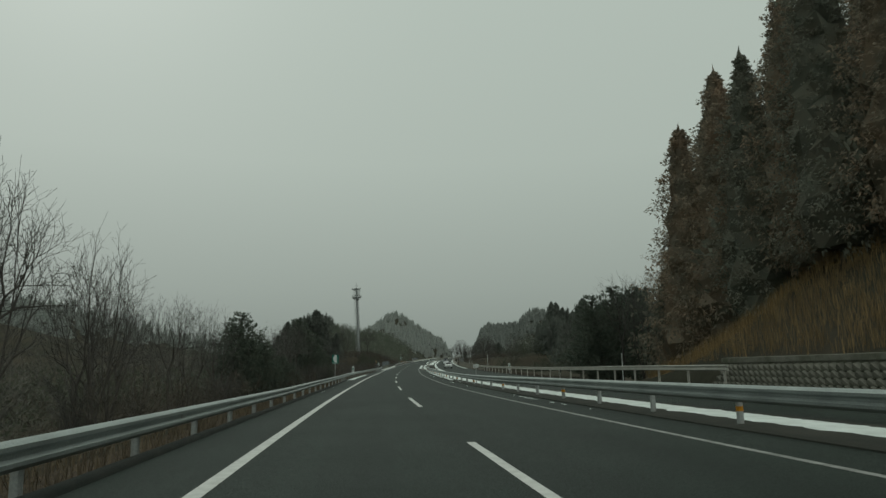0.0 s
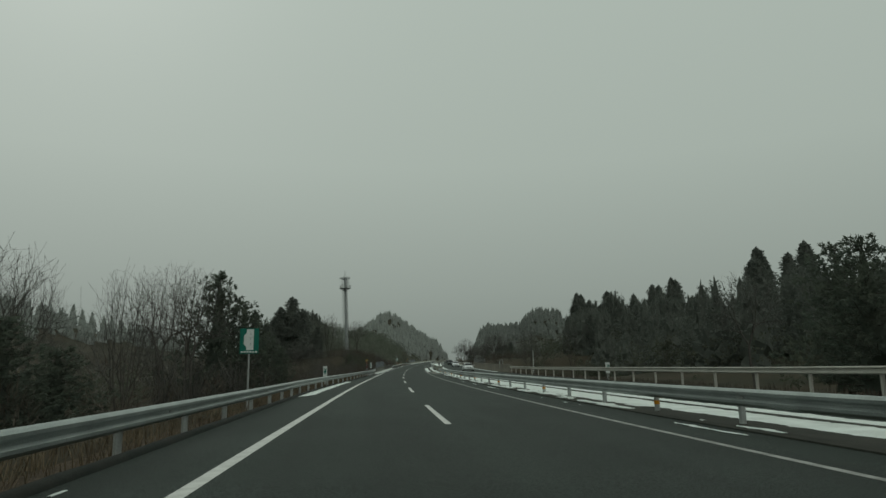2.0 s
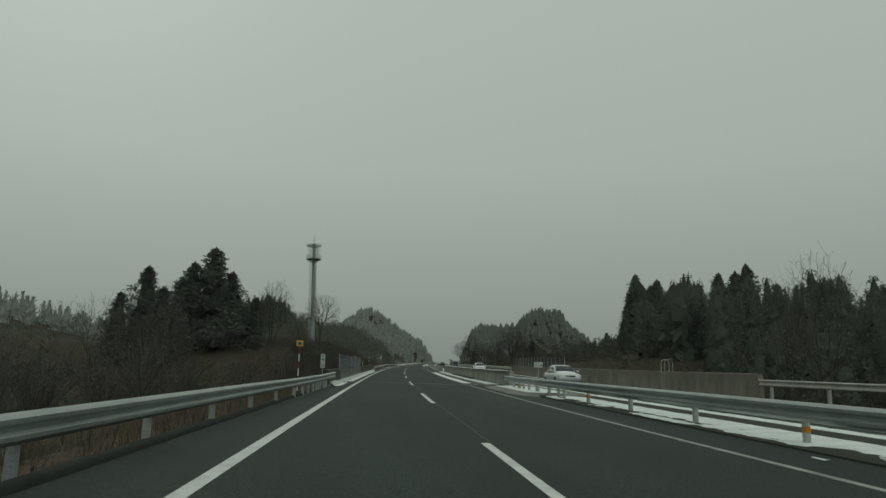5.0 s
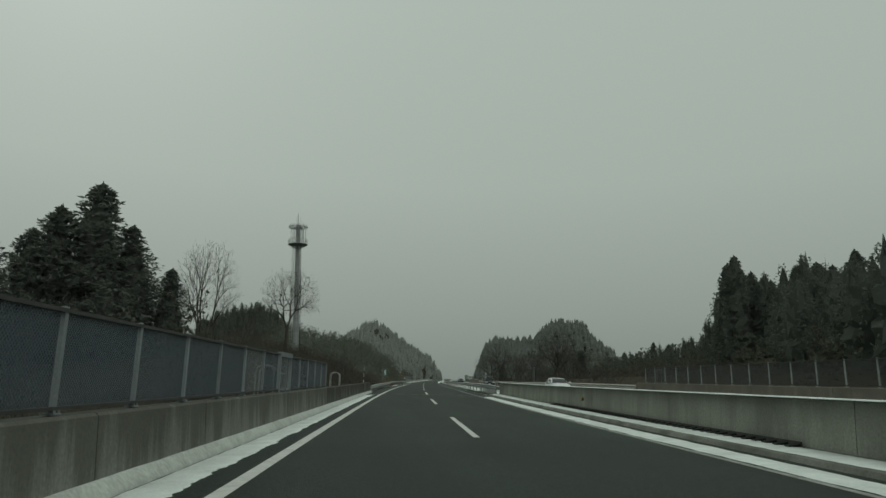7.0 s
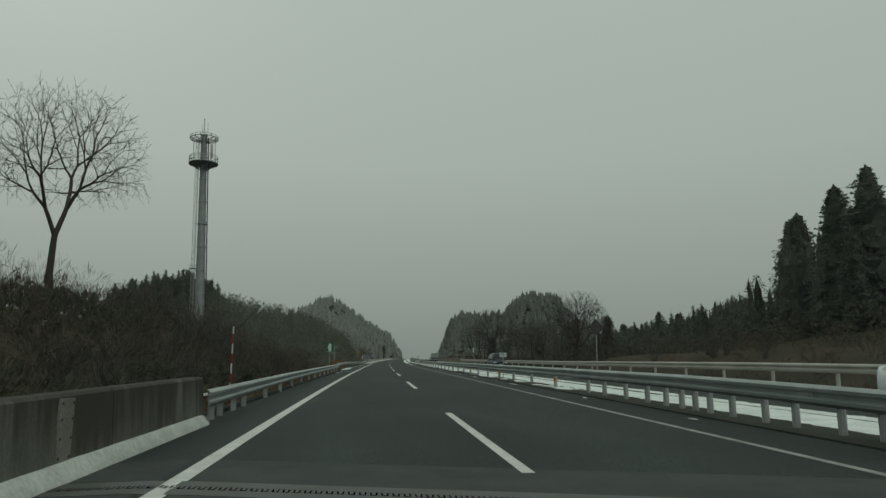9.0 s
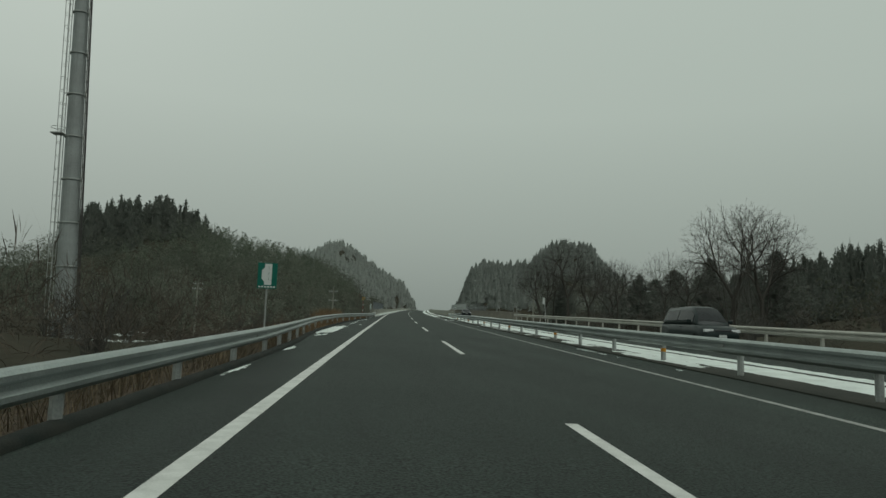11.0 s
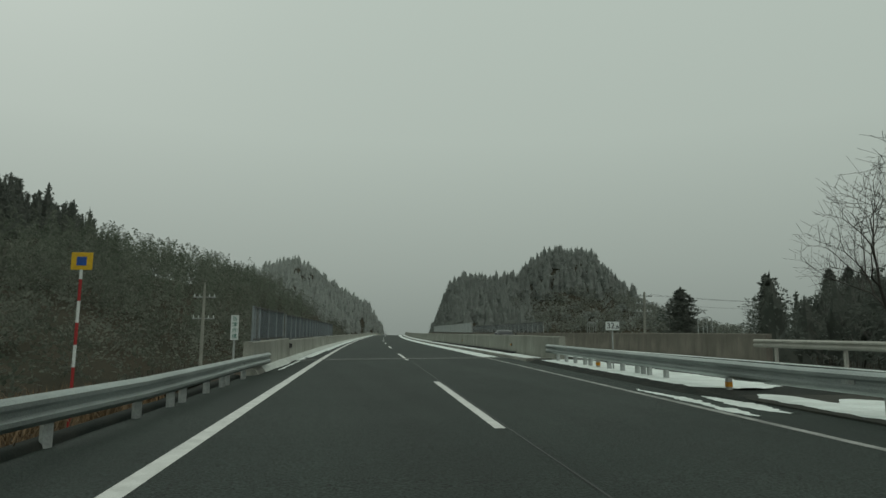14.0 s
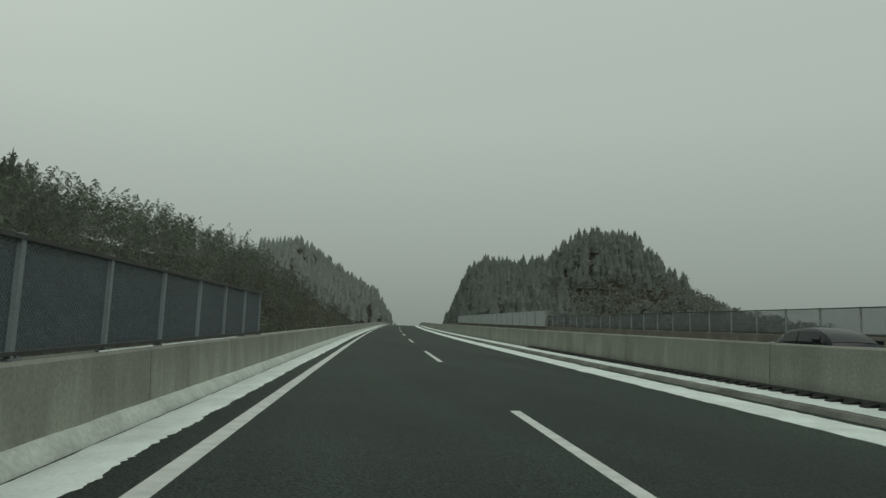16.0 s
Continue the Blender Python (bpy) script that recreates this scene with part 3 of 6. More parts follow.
def conifer(seed, height, radius, mat, label, clear=0.06, ragged=0.3, boughs=150, puffs=3, slips=7, slip=0.3, core=0.7, sharp=0.75, category="conifer tree"):
    """A cedar or fir: straight trunk and upswept boughs, each ending in puffs of short needle sprays round a dense inside."""
    rng = np.random.default_rng(seed)
    ob = thing("conifer_tree", label, category)
    tube_mesh("trunk", [[(0, 0, -0.6, 0.018 * height), (0, 0, height * 0.5, 0.011 * height), (0, 0, height * 0.97, 0.01)]], BARK, ob, 8)
    swell = lambda u: (1 - u) ** sharp * (0.62 + 0.38 * min(1.0, u * 5 + 0.2)) + 0.012
    lumps = rng.uniform(1 - ragged, 1 + ragged * 0.6, (9, 7))
    places, facing = [], []
    for i in range(boughs):
        u = ((i + rng.uniform()) / boughs) ** 0.9
        a = i * 2.39996 + rng.uniform(-0.5, 0.5)
        lump = lumps[min(8, int(u * 9)), int(a / 6.2832 * 7) % 7]
        r = radius * swell(u) * lump * rng.uniform(0.85, 1.1) + 0.10
        z = height * (clear + (0.97 - clear) * u)
        d = np.array([math.cos(a), math.sin(a), 0])
        side = np.array([-d[1], d[0], 0])
        size = 0.10 + 0.13 * r
        for k in range(puffs):
            t = 1.0 - 0.42 * k / max(1, puffs - 1) * rng.uniform(0.8, 1.2)
            c = d * r * t + side * rng.normal(0, 0.20) * r + [0, 0, z + r * (0.16 * t * t - 0.26 * t) + rng.normal(0, 0.10) * r]
            for _ in range(slips):
                o = rng.normal(0, 1, 3)
                o /= np.linalg.norm(o)
                places.append((*(c + o * size * [1, 1, 0.7] * rng.uniform(0.5, 1.0)), *(o * 0.5 + side * rng.normal(0, 0.5) + d * 0.35 + [0, 0, 1.3 * u - 0.5])))
                facing.append(o * 0.5 + d + [0, 0, 0.6])
    for k in range(26):
        w = 1 - k / 26
        places.append((*(rng.normal(0, 0.012 * height * w + 0.03, 3) * [1, 1, 0.3] + [0, 0, height * (0.99 - 0.10 * w)]), *(rng.normal(0, 0.4, 3) + [0, 0, 1])))
        facing.append(rng.normal(0, 1, 3))
    leaf_mesh("crown", places, mat, ob, rng, slip, 0.42, cores=crown_core(rng, height, radius * core, clear, swell), facing=facing)
    return ob


def pine(seed, height, spread, label, lean=0.0):
    """A young pine: whorled limbs that end in upright tufts of needles, dense towards the foot."""
    rng = np.random.default_rng(seed)
    ob = thing("pine_tree", label, "pine tree")
    limbs, places = [[(0, 0, -0.6, 0.022 * height), (lean * 0.4, 0, height * 0.5, 0.014 * height), (lean, 0, height * 0.96, 0.02)]], []
    for i in range(84):
        u = (i + rng.uniform()) / 84
        z = height * (0.04 + 0.93 * u)
        r = spread * (1 - u) ** 0.62 * rng.uniform(0.6, 1.1) + 0.25
        a = i * 2.39996 + rng.uniform(-0.5, 0.5)
        d = np.array([math.cos(a), math.sin(a), 0])
        b = np.array([lean * u, 0, z])
        tip = b + d * r + [0, 0, r * 0.30]
        limbs.append([(*b, 0.03), (*(b + d * r * 0.55 + [0, 0, r * 0.05]), 0.02), (*tip, 0.01)])
        for k in range(max(4, int(r * 6.5))):
            t = 0.15 + 0.90 * rng.uniform() ** 0.8
            c = b + d * r * t + [0, 0, r * 0.30 * t * t] + rng.normal(0, 0.12 + 0.09 * r, 3) * [1, 1, 0.45]
            up = rng.normal(0, 0.3, 3) + [0, 0, 1.0] + d * 0.5
            for _ in range(8):
                places.append((*(c + rng.normal(0, 0.05, 3) + up * rng.uniform(0, 0.16)), *(rng.normal(0, 0.5, 3) + up)))
    tube_mesh("trunk", limbs, BARK, ob, 6)
    swell = lambda u: (1 - u) ** 0.7 * (0.8 + 0.2 * min(1.0, u * 4)) + 0.01
    leaf_mesh("crown", places, PINE, ob, rng, 0.33, 0.24, cores=crown_core(rng, height * 0.95, spread * 0.26, 0.02, swell, lean, 9, 16))
    return ob


def bare_tree(seed, height, spread, label, stems=1, tips=300, clear=0.3, mat=None, flare=0.75, slim=0.0062, rise_in=0.35, fine=0.0055, cup=0.22):
    """A leafless broad-leaved tree: limbs that fork again and again towards the tips of a domed crown."""
    rng = np.random.default_rng(seed)
    ob = thing("bare_tree", label, "bare tree")
    big, small = [], []
    d = rng.normal(0, 1, (tips, 3))
    d /= np.linalg.norm(d, axis=1)[:, None]
    d[:, 2] = np.abs(d[:, 2]) * 1.1 - 0.1
    q = rng.uniform(0.25, 1.0, (tips, 1)) ** 0.45
    mid = height * (clear + (1 - clear) * 0.30)
    ends = d * q * [spread, spread, height - mid] + [0, 0, mid]
    ends[:, 2] += cup * np.hypot(ends[:, 0], ends[:, 1]) - 0.06 * spread
    ends += rng.normal(0, 0.02 * height, ends.shape)

    def limb(a, b, lift, r0, r1):
        m = (a + b) / 2 + [0, 0, lift] + rng.normal(0, 0.018, 3) * np.linalg.norm(b - a)
        (big if r0 > 0.022 else small).append([(*a, r0), (*b, r1)] if r1 <= fine else [(*a, r0), (*m, (r0 + r1) / 2), (*b, r1)])

    def grow(base, pts, depth):
        n = len(pts)
        r = slim * n ** 0.45
        if n == 1:
            limb(base, pts[0], -0.09 * np.linalg.norm(pts[0] - base), r, fine)
            return
        centre = pts.mean(0)
        share = 0.30 if n > 40 else 0.38 if n > 8 else 0.5
        fork = base + (centre - base) * share * rng.uniform(0.9, 1.1)
        fork[2] -= rise_in * np.hypot(centre[0] - base[0], centre[1] - base[1]) * share
        fork[2] = max(fork[2], base[2] + 0.02) if n > 3 else fork[2]
        limb(base, fork, 0.03 * np.linalg.norm(fork - base), r, r * 0.82)
        axis = rng.normal(0, 1, 3) * [1, 1, flare]
        rel = pts - centre
        if n > 6:
            axis = np.linalg.svd(rel + rng.normal(0, 0.25, rel.shape) * rel.std(), full_matrices=False)[2][0]
        order = np.argsort(rel @ axis)
        cut = max(1, min(n - 1, int(n * rng.uniform(0.32, 0.68))))
        grow(fork, pts[order[:cut]], depth + 1)
        grow(fork, pts[order[cut:]], depth + 1)

    groups = np.array_split(ends[np.argsort(np.arctan2(ends[:, 1], ends[:, 0]))], stems)
    for k, g in enumerate(groups):
        a = math.atan2(g[:, 1].mean(), g[:, 0].mean())
        foot = np.array([0.12 * math.cos(a), 0.12 * math.sin(a), -0.5]) * (stems > 1) + np.array([0, 0, -0.5]) * (stems == 1)
        top = np.array([0.06 * spread * math.cos(a), 0.06 * spread * math.sin(a), height * clear * 0.8])
        r = slim * len(g) ** 0.45
        limb(foot, top, 0, r * 1.5, r * 1.05)
        grow(top, g, 0)
    tube_mesh("trunk", big, BARK, ob, 6)
    tube_mesh("twig_crown", small, mat or TWIG, ob, 3)
    return ob


def bush(seed, height, spread, mat, label, twiggy=True, leaves=500):
    rng = np.random.default_rng(seed)
    ob = thing("bush", label, "bush")
    limbs, places = [], []
    for i in range(34 if twiggy else 14):
        a, r = rng.uniform(0, 6.28), spread * rng.uniform(0.2, 1.0)
        tip = np.array([math.cos(a) * r, math.sin(a) * r, height * rng.uniform(0.55, 1.0)])
        mid = tip * [0.4, 0.4, 0.6] + rng.normal(0, 0.12, 3)
        limbs.append([(rng.normal(0, 0.15), rng.normal(0, 0.15), -0.5, 0.022), (*mid, 0.014), (*tip, 0.006)])
        for k in range(2 if twiggy else 1):
            e = mid + (tip - mid) * rng.uniform(0, 0.8)
            limbs.append([(*e, 0.010), (*(e + rng.normal(0, 0.22, 3) * height * 0.5 + [0, 0, 0.25]), 0.005)])
    for i in range(leaves):
        limb = limbs[rng.integers(len(limbs))]
        t = rng.uniform(0.1, 1)
        a, b = np.array(limb[0][:3]), np.array(limb[-1][:3])
        places.append((*(a + (b - a) * t + rng.normal(0, 0.16, 3)), *rng.normal(0, 1, 3)))
    tube_mesh("stem", limbs, TWIG, ob, 3)
    leaf_mesh("foliage", places, mat, ob, rng, 0.085 if twiggy else 0.2, 0.5)
    return ob


def plant(proto, s, off, size=1.0, turn=0.0, sink=0.0, stretch=1.0, base=None):
    """A copy of a tree on the ground at (s, off)."""
    h = land(s, off) if base is None else base
    ob = copy_thing(proto, Matrix.Identity(4))
    ob.matrix_world = stand(s, off, h - sink, turn) @ Matrix.Diagonal((size * stretch, size * stretch, size, 1))
    return ob


def remove(proto):
    for o in list(proto.children_recursive) + [proto]:
        bpy.data.objects.remove(o)




# ---- bridge kerb on the median side, joints, drains ----
IRON = material("dark_joint_steel", (0.10, 0.10, 0.095), 0.6, 0.6, second=(0.05, 0.045, 0.04), scale=4, fine=60, bump=0.1)
PATCH = material("joint_mortar", (0.054, 0.063, 0.056), 0.85, second=(0.032, 0.038, 0.034), scale=1.2, fine=40, amount=0.8, bump=0.2)
GREEN = material("green_sign_sheet", (0.004, 0.135, 0.098), 0.45, second=(0.003, 0.10, 0.075), scale=1.5, fine=30, bump=0.0)
WHITE = material("white_sign_sheet", (0.62, 0.66, 0.64), 0.5, second=(0.48, 0.52, 0.50), scale=2, fine=40, bump=0.0)
LETTER = material("green_lettering", (0.01, 0.16, 0.11), 0.5, bump=0.0)
INK = material("black_lettering", (0.03, 0.03, 0.035), 0.5, bump=0.0)
RED = material("red_band", (0.34, 0.03, 0.03), 0.5, bump=0.0)
YELLOW = material("yellow_sheet", (0.60, 0.38, 0.02), 0.5, bump=0.0)
BLUE = material("blue_sheet", (0.02, 0.08, 0.32), 0.5, bump=0.0)

for s0, s1 in ((165.5, 224.0), (363.5, 640.0)):
    tagged(sweep("bridge_kerb", [(4.92, 0.0), (4.98, 0.085), (5.06, 0.10), (6.05, 0.115), (6.05, -0.3), (4.92, -0.3)], s0, s1, KERB, step=5), "stained concrete kerb at the parapet's foot", "kerb", kind="structure")


def finger_joint(s, skew):
    """A steel finger joint that crosses the carriageway at a slant, between two mortar strips."""
    ob = thing("expansion_joint", "worn steel finger joint across the bridge deck", "expansion joint", group="bridge joints")
    spot = lambda o, d, h: at(s + skew * o + d, o, h + dip(o))

    def band(name, d0, d1, h, mat, depth=0.0):
        offs = np.linspace(-4.86, 5.0, 21)
        verts = [spot(o, d, h) for o in offs for d in (d0, d1)]
        faces = [(2 * k, 2 * k + 2, 2 * k + 3, 2 * k + 1) for k in range(20)]
        if depth:
            n = len(verts)
            verts += [spot(o, d, h - depth) for o in offs for d in (d0, d1)]
            for k in range(20):
                faces += [(2 * k, n + 2 * k, n + 2 * k + 2, 2 * k + 2), (2 * k + 1, 2 * k + 3, n + 2 * k + 3, n + 2 * k + 1)]
        mesh_object(name, verts, faces, mat, ob)

    for side in (-1, 1):
        band("mortar_strip", side * 0.33, side * (0.75 if side < 0 else 1.75), 0.002, PATCH)
        band("steel_plate", side * 0.072, side * 0.33, 0.007, PLATE, 0.05)
    # flat black sheet: the darkness of the gap is painted, the deck stays closed
    band("gap", -0.073, 0.073, 0.0055, VOID)
    verts, faces = [], []
    for i in range(98):
        o = -4.84 + i * 0.1
        for side, shift in ((-1, 0.0), (1, 0.05)):
            k = len(verts)
            verts += [spot(o + shift, side * 0.075, 0.009), spot(o + shift + 0.038, side * 0.075, 0.009), spot(o + shift + 0.034, -side * 0.05, 0.009), spot(o + shift + 0.004, -side * 0.05, 0.009)]
            faces.append((k, k + 1, k + 2, k + 3))
    tagged(mesh_object("finger", verts, faces, PLATE, ob), kind="stuff")


PLATE = material("worn_joint_steel", (0.105, 0.115, 0.107), 0.55, 0.4, second=(0.075, 0.073, 0.066), scale=2.0, fine=50, amount=0.8, bump=0.1)
for s, skew in ((168.3, -0.25), (222.65, -0.25), (365.62, 0.33)):
    finger_joint(s, skew)


def trough_cover(s0, s1):
    ob = thing("trough_cover", "dark ribbed trough cover on the kerb with snow between ribs", "trough cover", group="trough covers")
    sweep("rail", [(5.90, 0.13), (5.90, 0.215), (5.94, 0.215), (5.94, 0.13)], s0, s1, IRON, ob)
    verts, faces = [], []
    for s in np.arange(s0, s1, 0.42):
        k = len(verts)
        for ds in (0, 0.17):
            verts += [at(s + ds - 0.06, 5.62, 0.10), at(s + ds - 0.06, 5.64, 0.145), at(s + ds, 5.90, 0.18), at(s + ds, 5.90, 0.10)]
        faces += [(k, k + 1, k + 2, k + 3), (k + 4, k + 7, k + 6, k + 5), (k, k + 4, k + 5, k + 1), (k + 1, k + 5, k + 6, k + 2)]
    tagged(mesh_object("rib", verts, faces, BLACK, ob), kind="stuff")


trough_cover(181.5, 203.0)
trough_cover(370.0, 387.0)
trough_cover(388.2, 418.0)


# ---- snow ----
def snow_strip(o0, o1, s0, s1, rag0, rag1, seed, h=0.0, thick=0.025, step=0.2, gaps=0.0, cell=1.0):
    """A strip of old snow; its edges wander, and gaps thin it out into patches."""
    step = min(step, 0.08) if s1 - s0 < 6 else step
    n = int((s1 - s0) / step) + 1
    verts, faces, rows = [], [], []
    for i in range(n):
        s = s0 + step * i
        n0 = noise.noise(Vector((s * 1.3 * cell, seed * 7.1, 0))) + 0.6 * noise.noise(Vector((s * 3.7, seed * 3.3, 5)))
        n1 = noise.noise(Vector((s * 1.1 * cell, seed * 5.7, 9))) + 0.6 * noise.noise(Vector((s * 3.1, seed * 1.9, 2)))
        n0 += 0.5 * noise.noise(Vector((s * 8.3, seed * 2.7, 3)))
        n1 += 0.5 * noise.noise(Vector((s * 7.7, seed * 4.1, 6)))
        n1 += 0.7 * noise.noise(Vector((s * 19.0, seed * 1.3, 4)))
        a, b = o0 + rag0 * n0, o1 + rag1 * n1
        full = 1.0 if gaps <= 0 else min(1.0, max(0.0, (noise.noise(Vector((s * 0.22, seed * 11.3, 4))) + 0.45 * noise.noise(Vector((s * 1.1, seed, 1))) + 0.5 - gaps) / 0.35)) ** 0.7
        short = s1 - s0 < 6
        end = min(1.0, (i + 0.6) / n * 2.6, (n - i - 0.4) / n * 2.2) ** 0.8 if short else min(1.0, (i + 1) / 4, (n - i) / 4)
        if short:
            a, b = a + 0.09 * noise.noise(Vector((s * 5.1, seed, 8))), b + 0.12 * noise.noise(Vector((s * 6.3, seed, 3)))
        end *= full
        m = (a + b) / 2
        a, b = m + (a - m) * end, m + (b - m) * end
        if b - a < 0.03:
            rows.append(None)
            continue
        rows.append(len(verts))
        for u, t in ((0.0, 0.0), (0.04, 0.8), (0.3, 1.0), (0.7, 1.0), (0.96, 0.8), (1.0, 0.0)):
            verts.append(at(s, a + (b - a) * u, h + dip(a + (b - a) * u) + thick * t * (0.7 + 0.4 * noise.noise(Vector((s * 2, u * 3, seed)))) + 0.004))
    for p, q in zip(rows[:-1], rows[1:]):
        if p is None or q is None:
            continue
        for j in range(5):
            faces.append((p + j, p + j + 1, q + j + 1, q + j))
    return tagged(mesh_object("snow", verts, faces, SNOW, smooth=True), "thin old snow lying in a ragged strip", "snow", kind="stuff")


snow_strip(6.45, 7.6, -40, 70, 0.16, 0.12, 1, 0.045)
snow_strip(6.15, 7.6, 68, 120, 0.22, 0.1, 2, 0.045)
snow_strip(5.95, 7.05, 119, 151, 0.25, 0.06, 41, 0.045)
snow_strip(5.45, 6.25, 70, 151, 0.16, 0.12, 4, 0.045, 0.02, gaps=0.5)
snow_strip(5.35, 5.75, 60, 151, 0.12, 0.1, 5, 0.045, 0.015, gaps=0.5)
snow_strip(5.50, 6.4, 239, 348, 0.14, 0.14, 15, 0.045, 0.02, gaps=0.6)
snow_strip(6.35, 7.9, 226, 239, 0.2, 0.1, 40, 0.045)
snow_strip(6.35, 7.7, 238, 347, 0.12, 0.08, 3, 0.045)
for i, s in enumerate(list(np.arange(70.0, 147, 4.6)) + list(np.arange(242.8, 346, 4.3))):
    w = 0.08 + 0.22 * noise.noise(Vector((s * 3.3, 1.1, 0)))
    if w < 0.02:
        continue
    snow_strip(5.62 - w, 5.9 + 0.6 * w, s - 0.5, s + 0.6 + 2 * w, 0.12, 0.10, 60 + i, 0.04, 0.02)


def crumbled(s, j):
    near = j < 3
    return (0.06 * noise.noise(Vector((s * 1.9, j * 0.7, 7))) * near, 0.025 * noise.noise(Vector((s * 3.3, j * 1.3, 2))) * near - (0.11 * (1 - min(1.0, (s - (151.0 if s < 200 else 347.0)) / 2.2)) if j < 4 else 0.0))


for i, (s0, s1) in enumerate(((151.0, 163.4), (347.0, 362.4))):
    tagged(sweep("median_kerb", [(4.80 - 0.4 * (i == 0), 0.0), (4.93 - 0.2 * (i == 0), 0.06), (5.06, 0.112), (7.9, 0.115), (7.9, -0.3), (4.80 - 0.4 * (i == 0), -0.3)], s0, s1, CURB if i else KERB, step=0.3, wobble=crumbled), "low crumbling tarred kerb round the median" if i else "low chipped concrete kerb round the median", "kerb", kind="structure")
    snow_strip(5.10, 7.2, s0 + 1.6, s1, 0.08, 0.18, 110 + i, 0.112, 0.02)
for i, (o0, o1, s0, s1) in enumerate([(4.10, 4.24, 347.9, 350.0), (4.08, 4.40, 346.6, 348.6), (4.00, 4.26, 345.1, 347.0), (4.60, 5.10, 345.4, 348.2)]):
    snow_strip(o0, o1, s0, s1, 0.08, 0.10, 130 + i, 0.0, 0.015)
snow_strip(4.86, 4.98, 20, 160, 0.09, 0.10, 6, 0.0, 0.012, gaps=0.66)
snow_strip(4.87, 5.0, 228, 360, 0.08, 0.09, 16, 0.0, 0.012, gaps=0.74)
snow_strip(3.98, 4.62, 171, 219, 0.06, 0.05, 7, 0.0)
snow_strip(3.78, 4.62, 367.6, 640, 0.06, 0.06, 8, 0.0)
snow_strip(5.06, 5.90, 166, 224, 0.05, 0.03, 9, 0.105, 0.02)
snow_strip(5.06, 5.90, 364, 640, 0.05, 0.03, 10, 0.105, 0.02)
snow_strip(-4.75, -4.14, 170.5, 221.0, 0.02, 0.08, 11, 0.0, 0.03, 0.1)
snow_strip(-4.75, -4.26, 367.6, 379.0, 0.02, 0.09, 12, 0.0, 0.03, 0.05)
snow_strip(-4.75, -4.12, 378.6, 385.4, 0.02, 0.10, 42, 0.0, 0.03, 0.05)
snow_strip(-4.75, -4.14, 385.0, 404.4, 0.02, 0.07, 43, 0.0, 0.03, 0.05)
snow_strip(-4.75, -4.08, 404.0, 640, 0.02, 0.08, 46, 0.0, 0.03)
snow_strip(FACE - 0.14, FACE - 0.095, 366, 402, 0.012, 0.012, 45, 0.89, 0.02, gaps=0.25)
snow_strip(FACE + 0.16, -4.45, 364.9, 367.8, 0.03, 0.14, 27, 0.0, 0.02)
snow_strip(-4.52, -4.44, 357.0, 364.6, 0.02, 0.05, 28, 0.0, 0.02)
snow_strip(FACE + 0.1, -4.36, 161.0, 168.6, 0.02, 0.1, 29, 0.0, 0.05)
snow_strip(-6.05, -5.28, 84.5, 117, 0.12, 0.26, 13, 0.0)
snow_strip(-6.15, -5.2, 299.8, 312.6, 0.10, 0.14, 14, 0.0, 0.02)
for i, (o0, o1, s0, s1) in enumerate([(-5.75, -5.62, 312.5, 316.5), (-5.62, -5.40, 318.6, 319.8), (-5.68, -5.36, 320.5, 321.2), (-5.7, -5.3, 321.8, 323.4), (-5.6, -5.35, 324.6, 328.0), (-5.72, -5.46, 331.6, 332.9), (-5.5, -5.22, 333.6, 336.2), (-5.3, -5.06, 336.6, 339.4), (-4.6, -4.4, 314.6, 315.6), (-5.3, -5.1, 284.6, 287.0), (-5.2, -5.1, 277.0, 280.0), (-5.7, -5.45, 295.9, 297.7), (-5.42, -5.2, 296.7, 298.1), (-5.9, -5.75, 298.4, 300.4)]):
    snow_strip(o0, o1, s0, s1, 0.06, 0.08, 30 + i, 0.0, 0.015)
snow_strip(-5.28, -5.16, 14, 75, 0.04, 0.07, 17, 0.0, 0.015, gaps=0.78)
snow_strip(8.25, 8.8, 60, 640, 0.03, 0.10, 18, 0.02)
snow_strip(14.9, 15.4, 160, 640, 0.1, 0.03, 19, 0.02)
snow_strip(-8.0, -6.4, 236, 250, 0.3, 0.3, 20, 0.02, gaps=0.4)
snow_strip(-7.4, -6.2, 350, 357, 0.2, 0.2, 21, 0.0)
snow_strip(5.83, 6.30, 163.6, 226, 0.01, 0.01, 22, 1.03, 0.03, 1.0)
# dirty snow frozen to the kerbs of the left parapets
def crust(s, j):
    r = noise.noise(Vector((s * 0.9, 3, j * 0.3))) + 0.5 * noise.noise(Vector((s * 3.1, 3, 1)))
    q = noise.noise(Vector((s * 2.2, j * 1.7, 3)))
    return 0.007 * q, 0.010 * r + 0.004 * q


def bank(s, j):
    a, b = noise.noise(Vector((s * 0.7, j * 0.9, 5))), noise.noise(Vector((s * 3.3, j * 1.9, 2)))
    low = -0.12 * (1 - min(1.0, (168.4 - s) / 3 if s < 200 else (364.9 - s) / 3))  # thins out before the joint
    if s > 200:
        low -= 0.05 + 0.14 * (1 - min(1.0, (s - 358.2) / 2.5))
    return (0.05 * a + 0.03 * b) * (j > 1), 0.03 * a + 0.012 * b + low


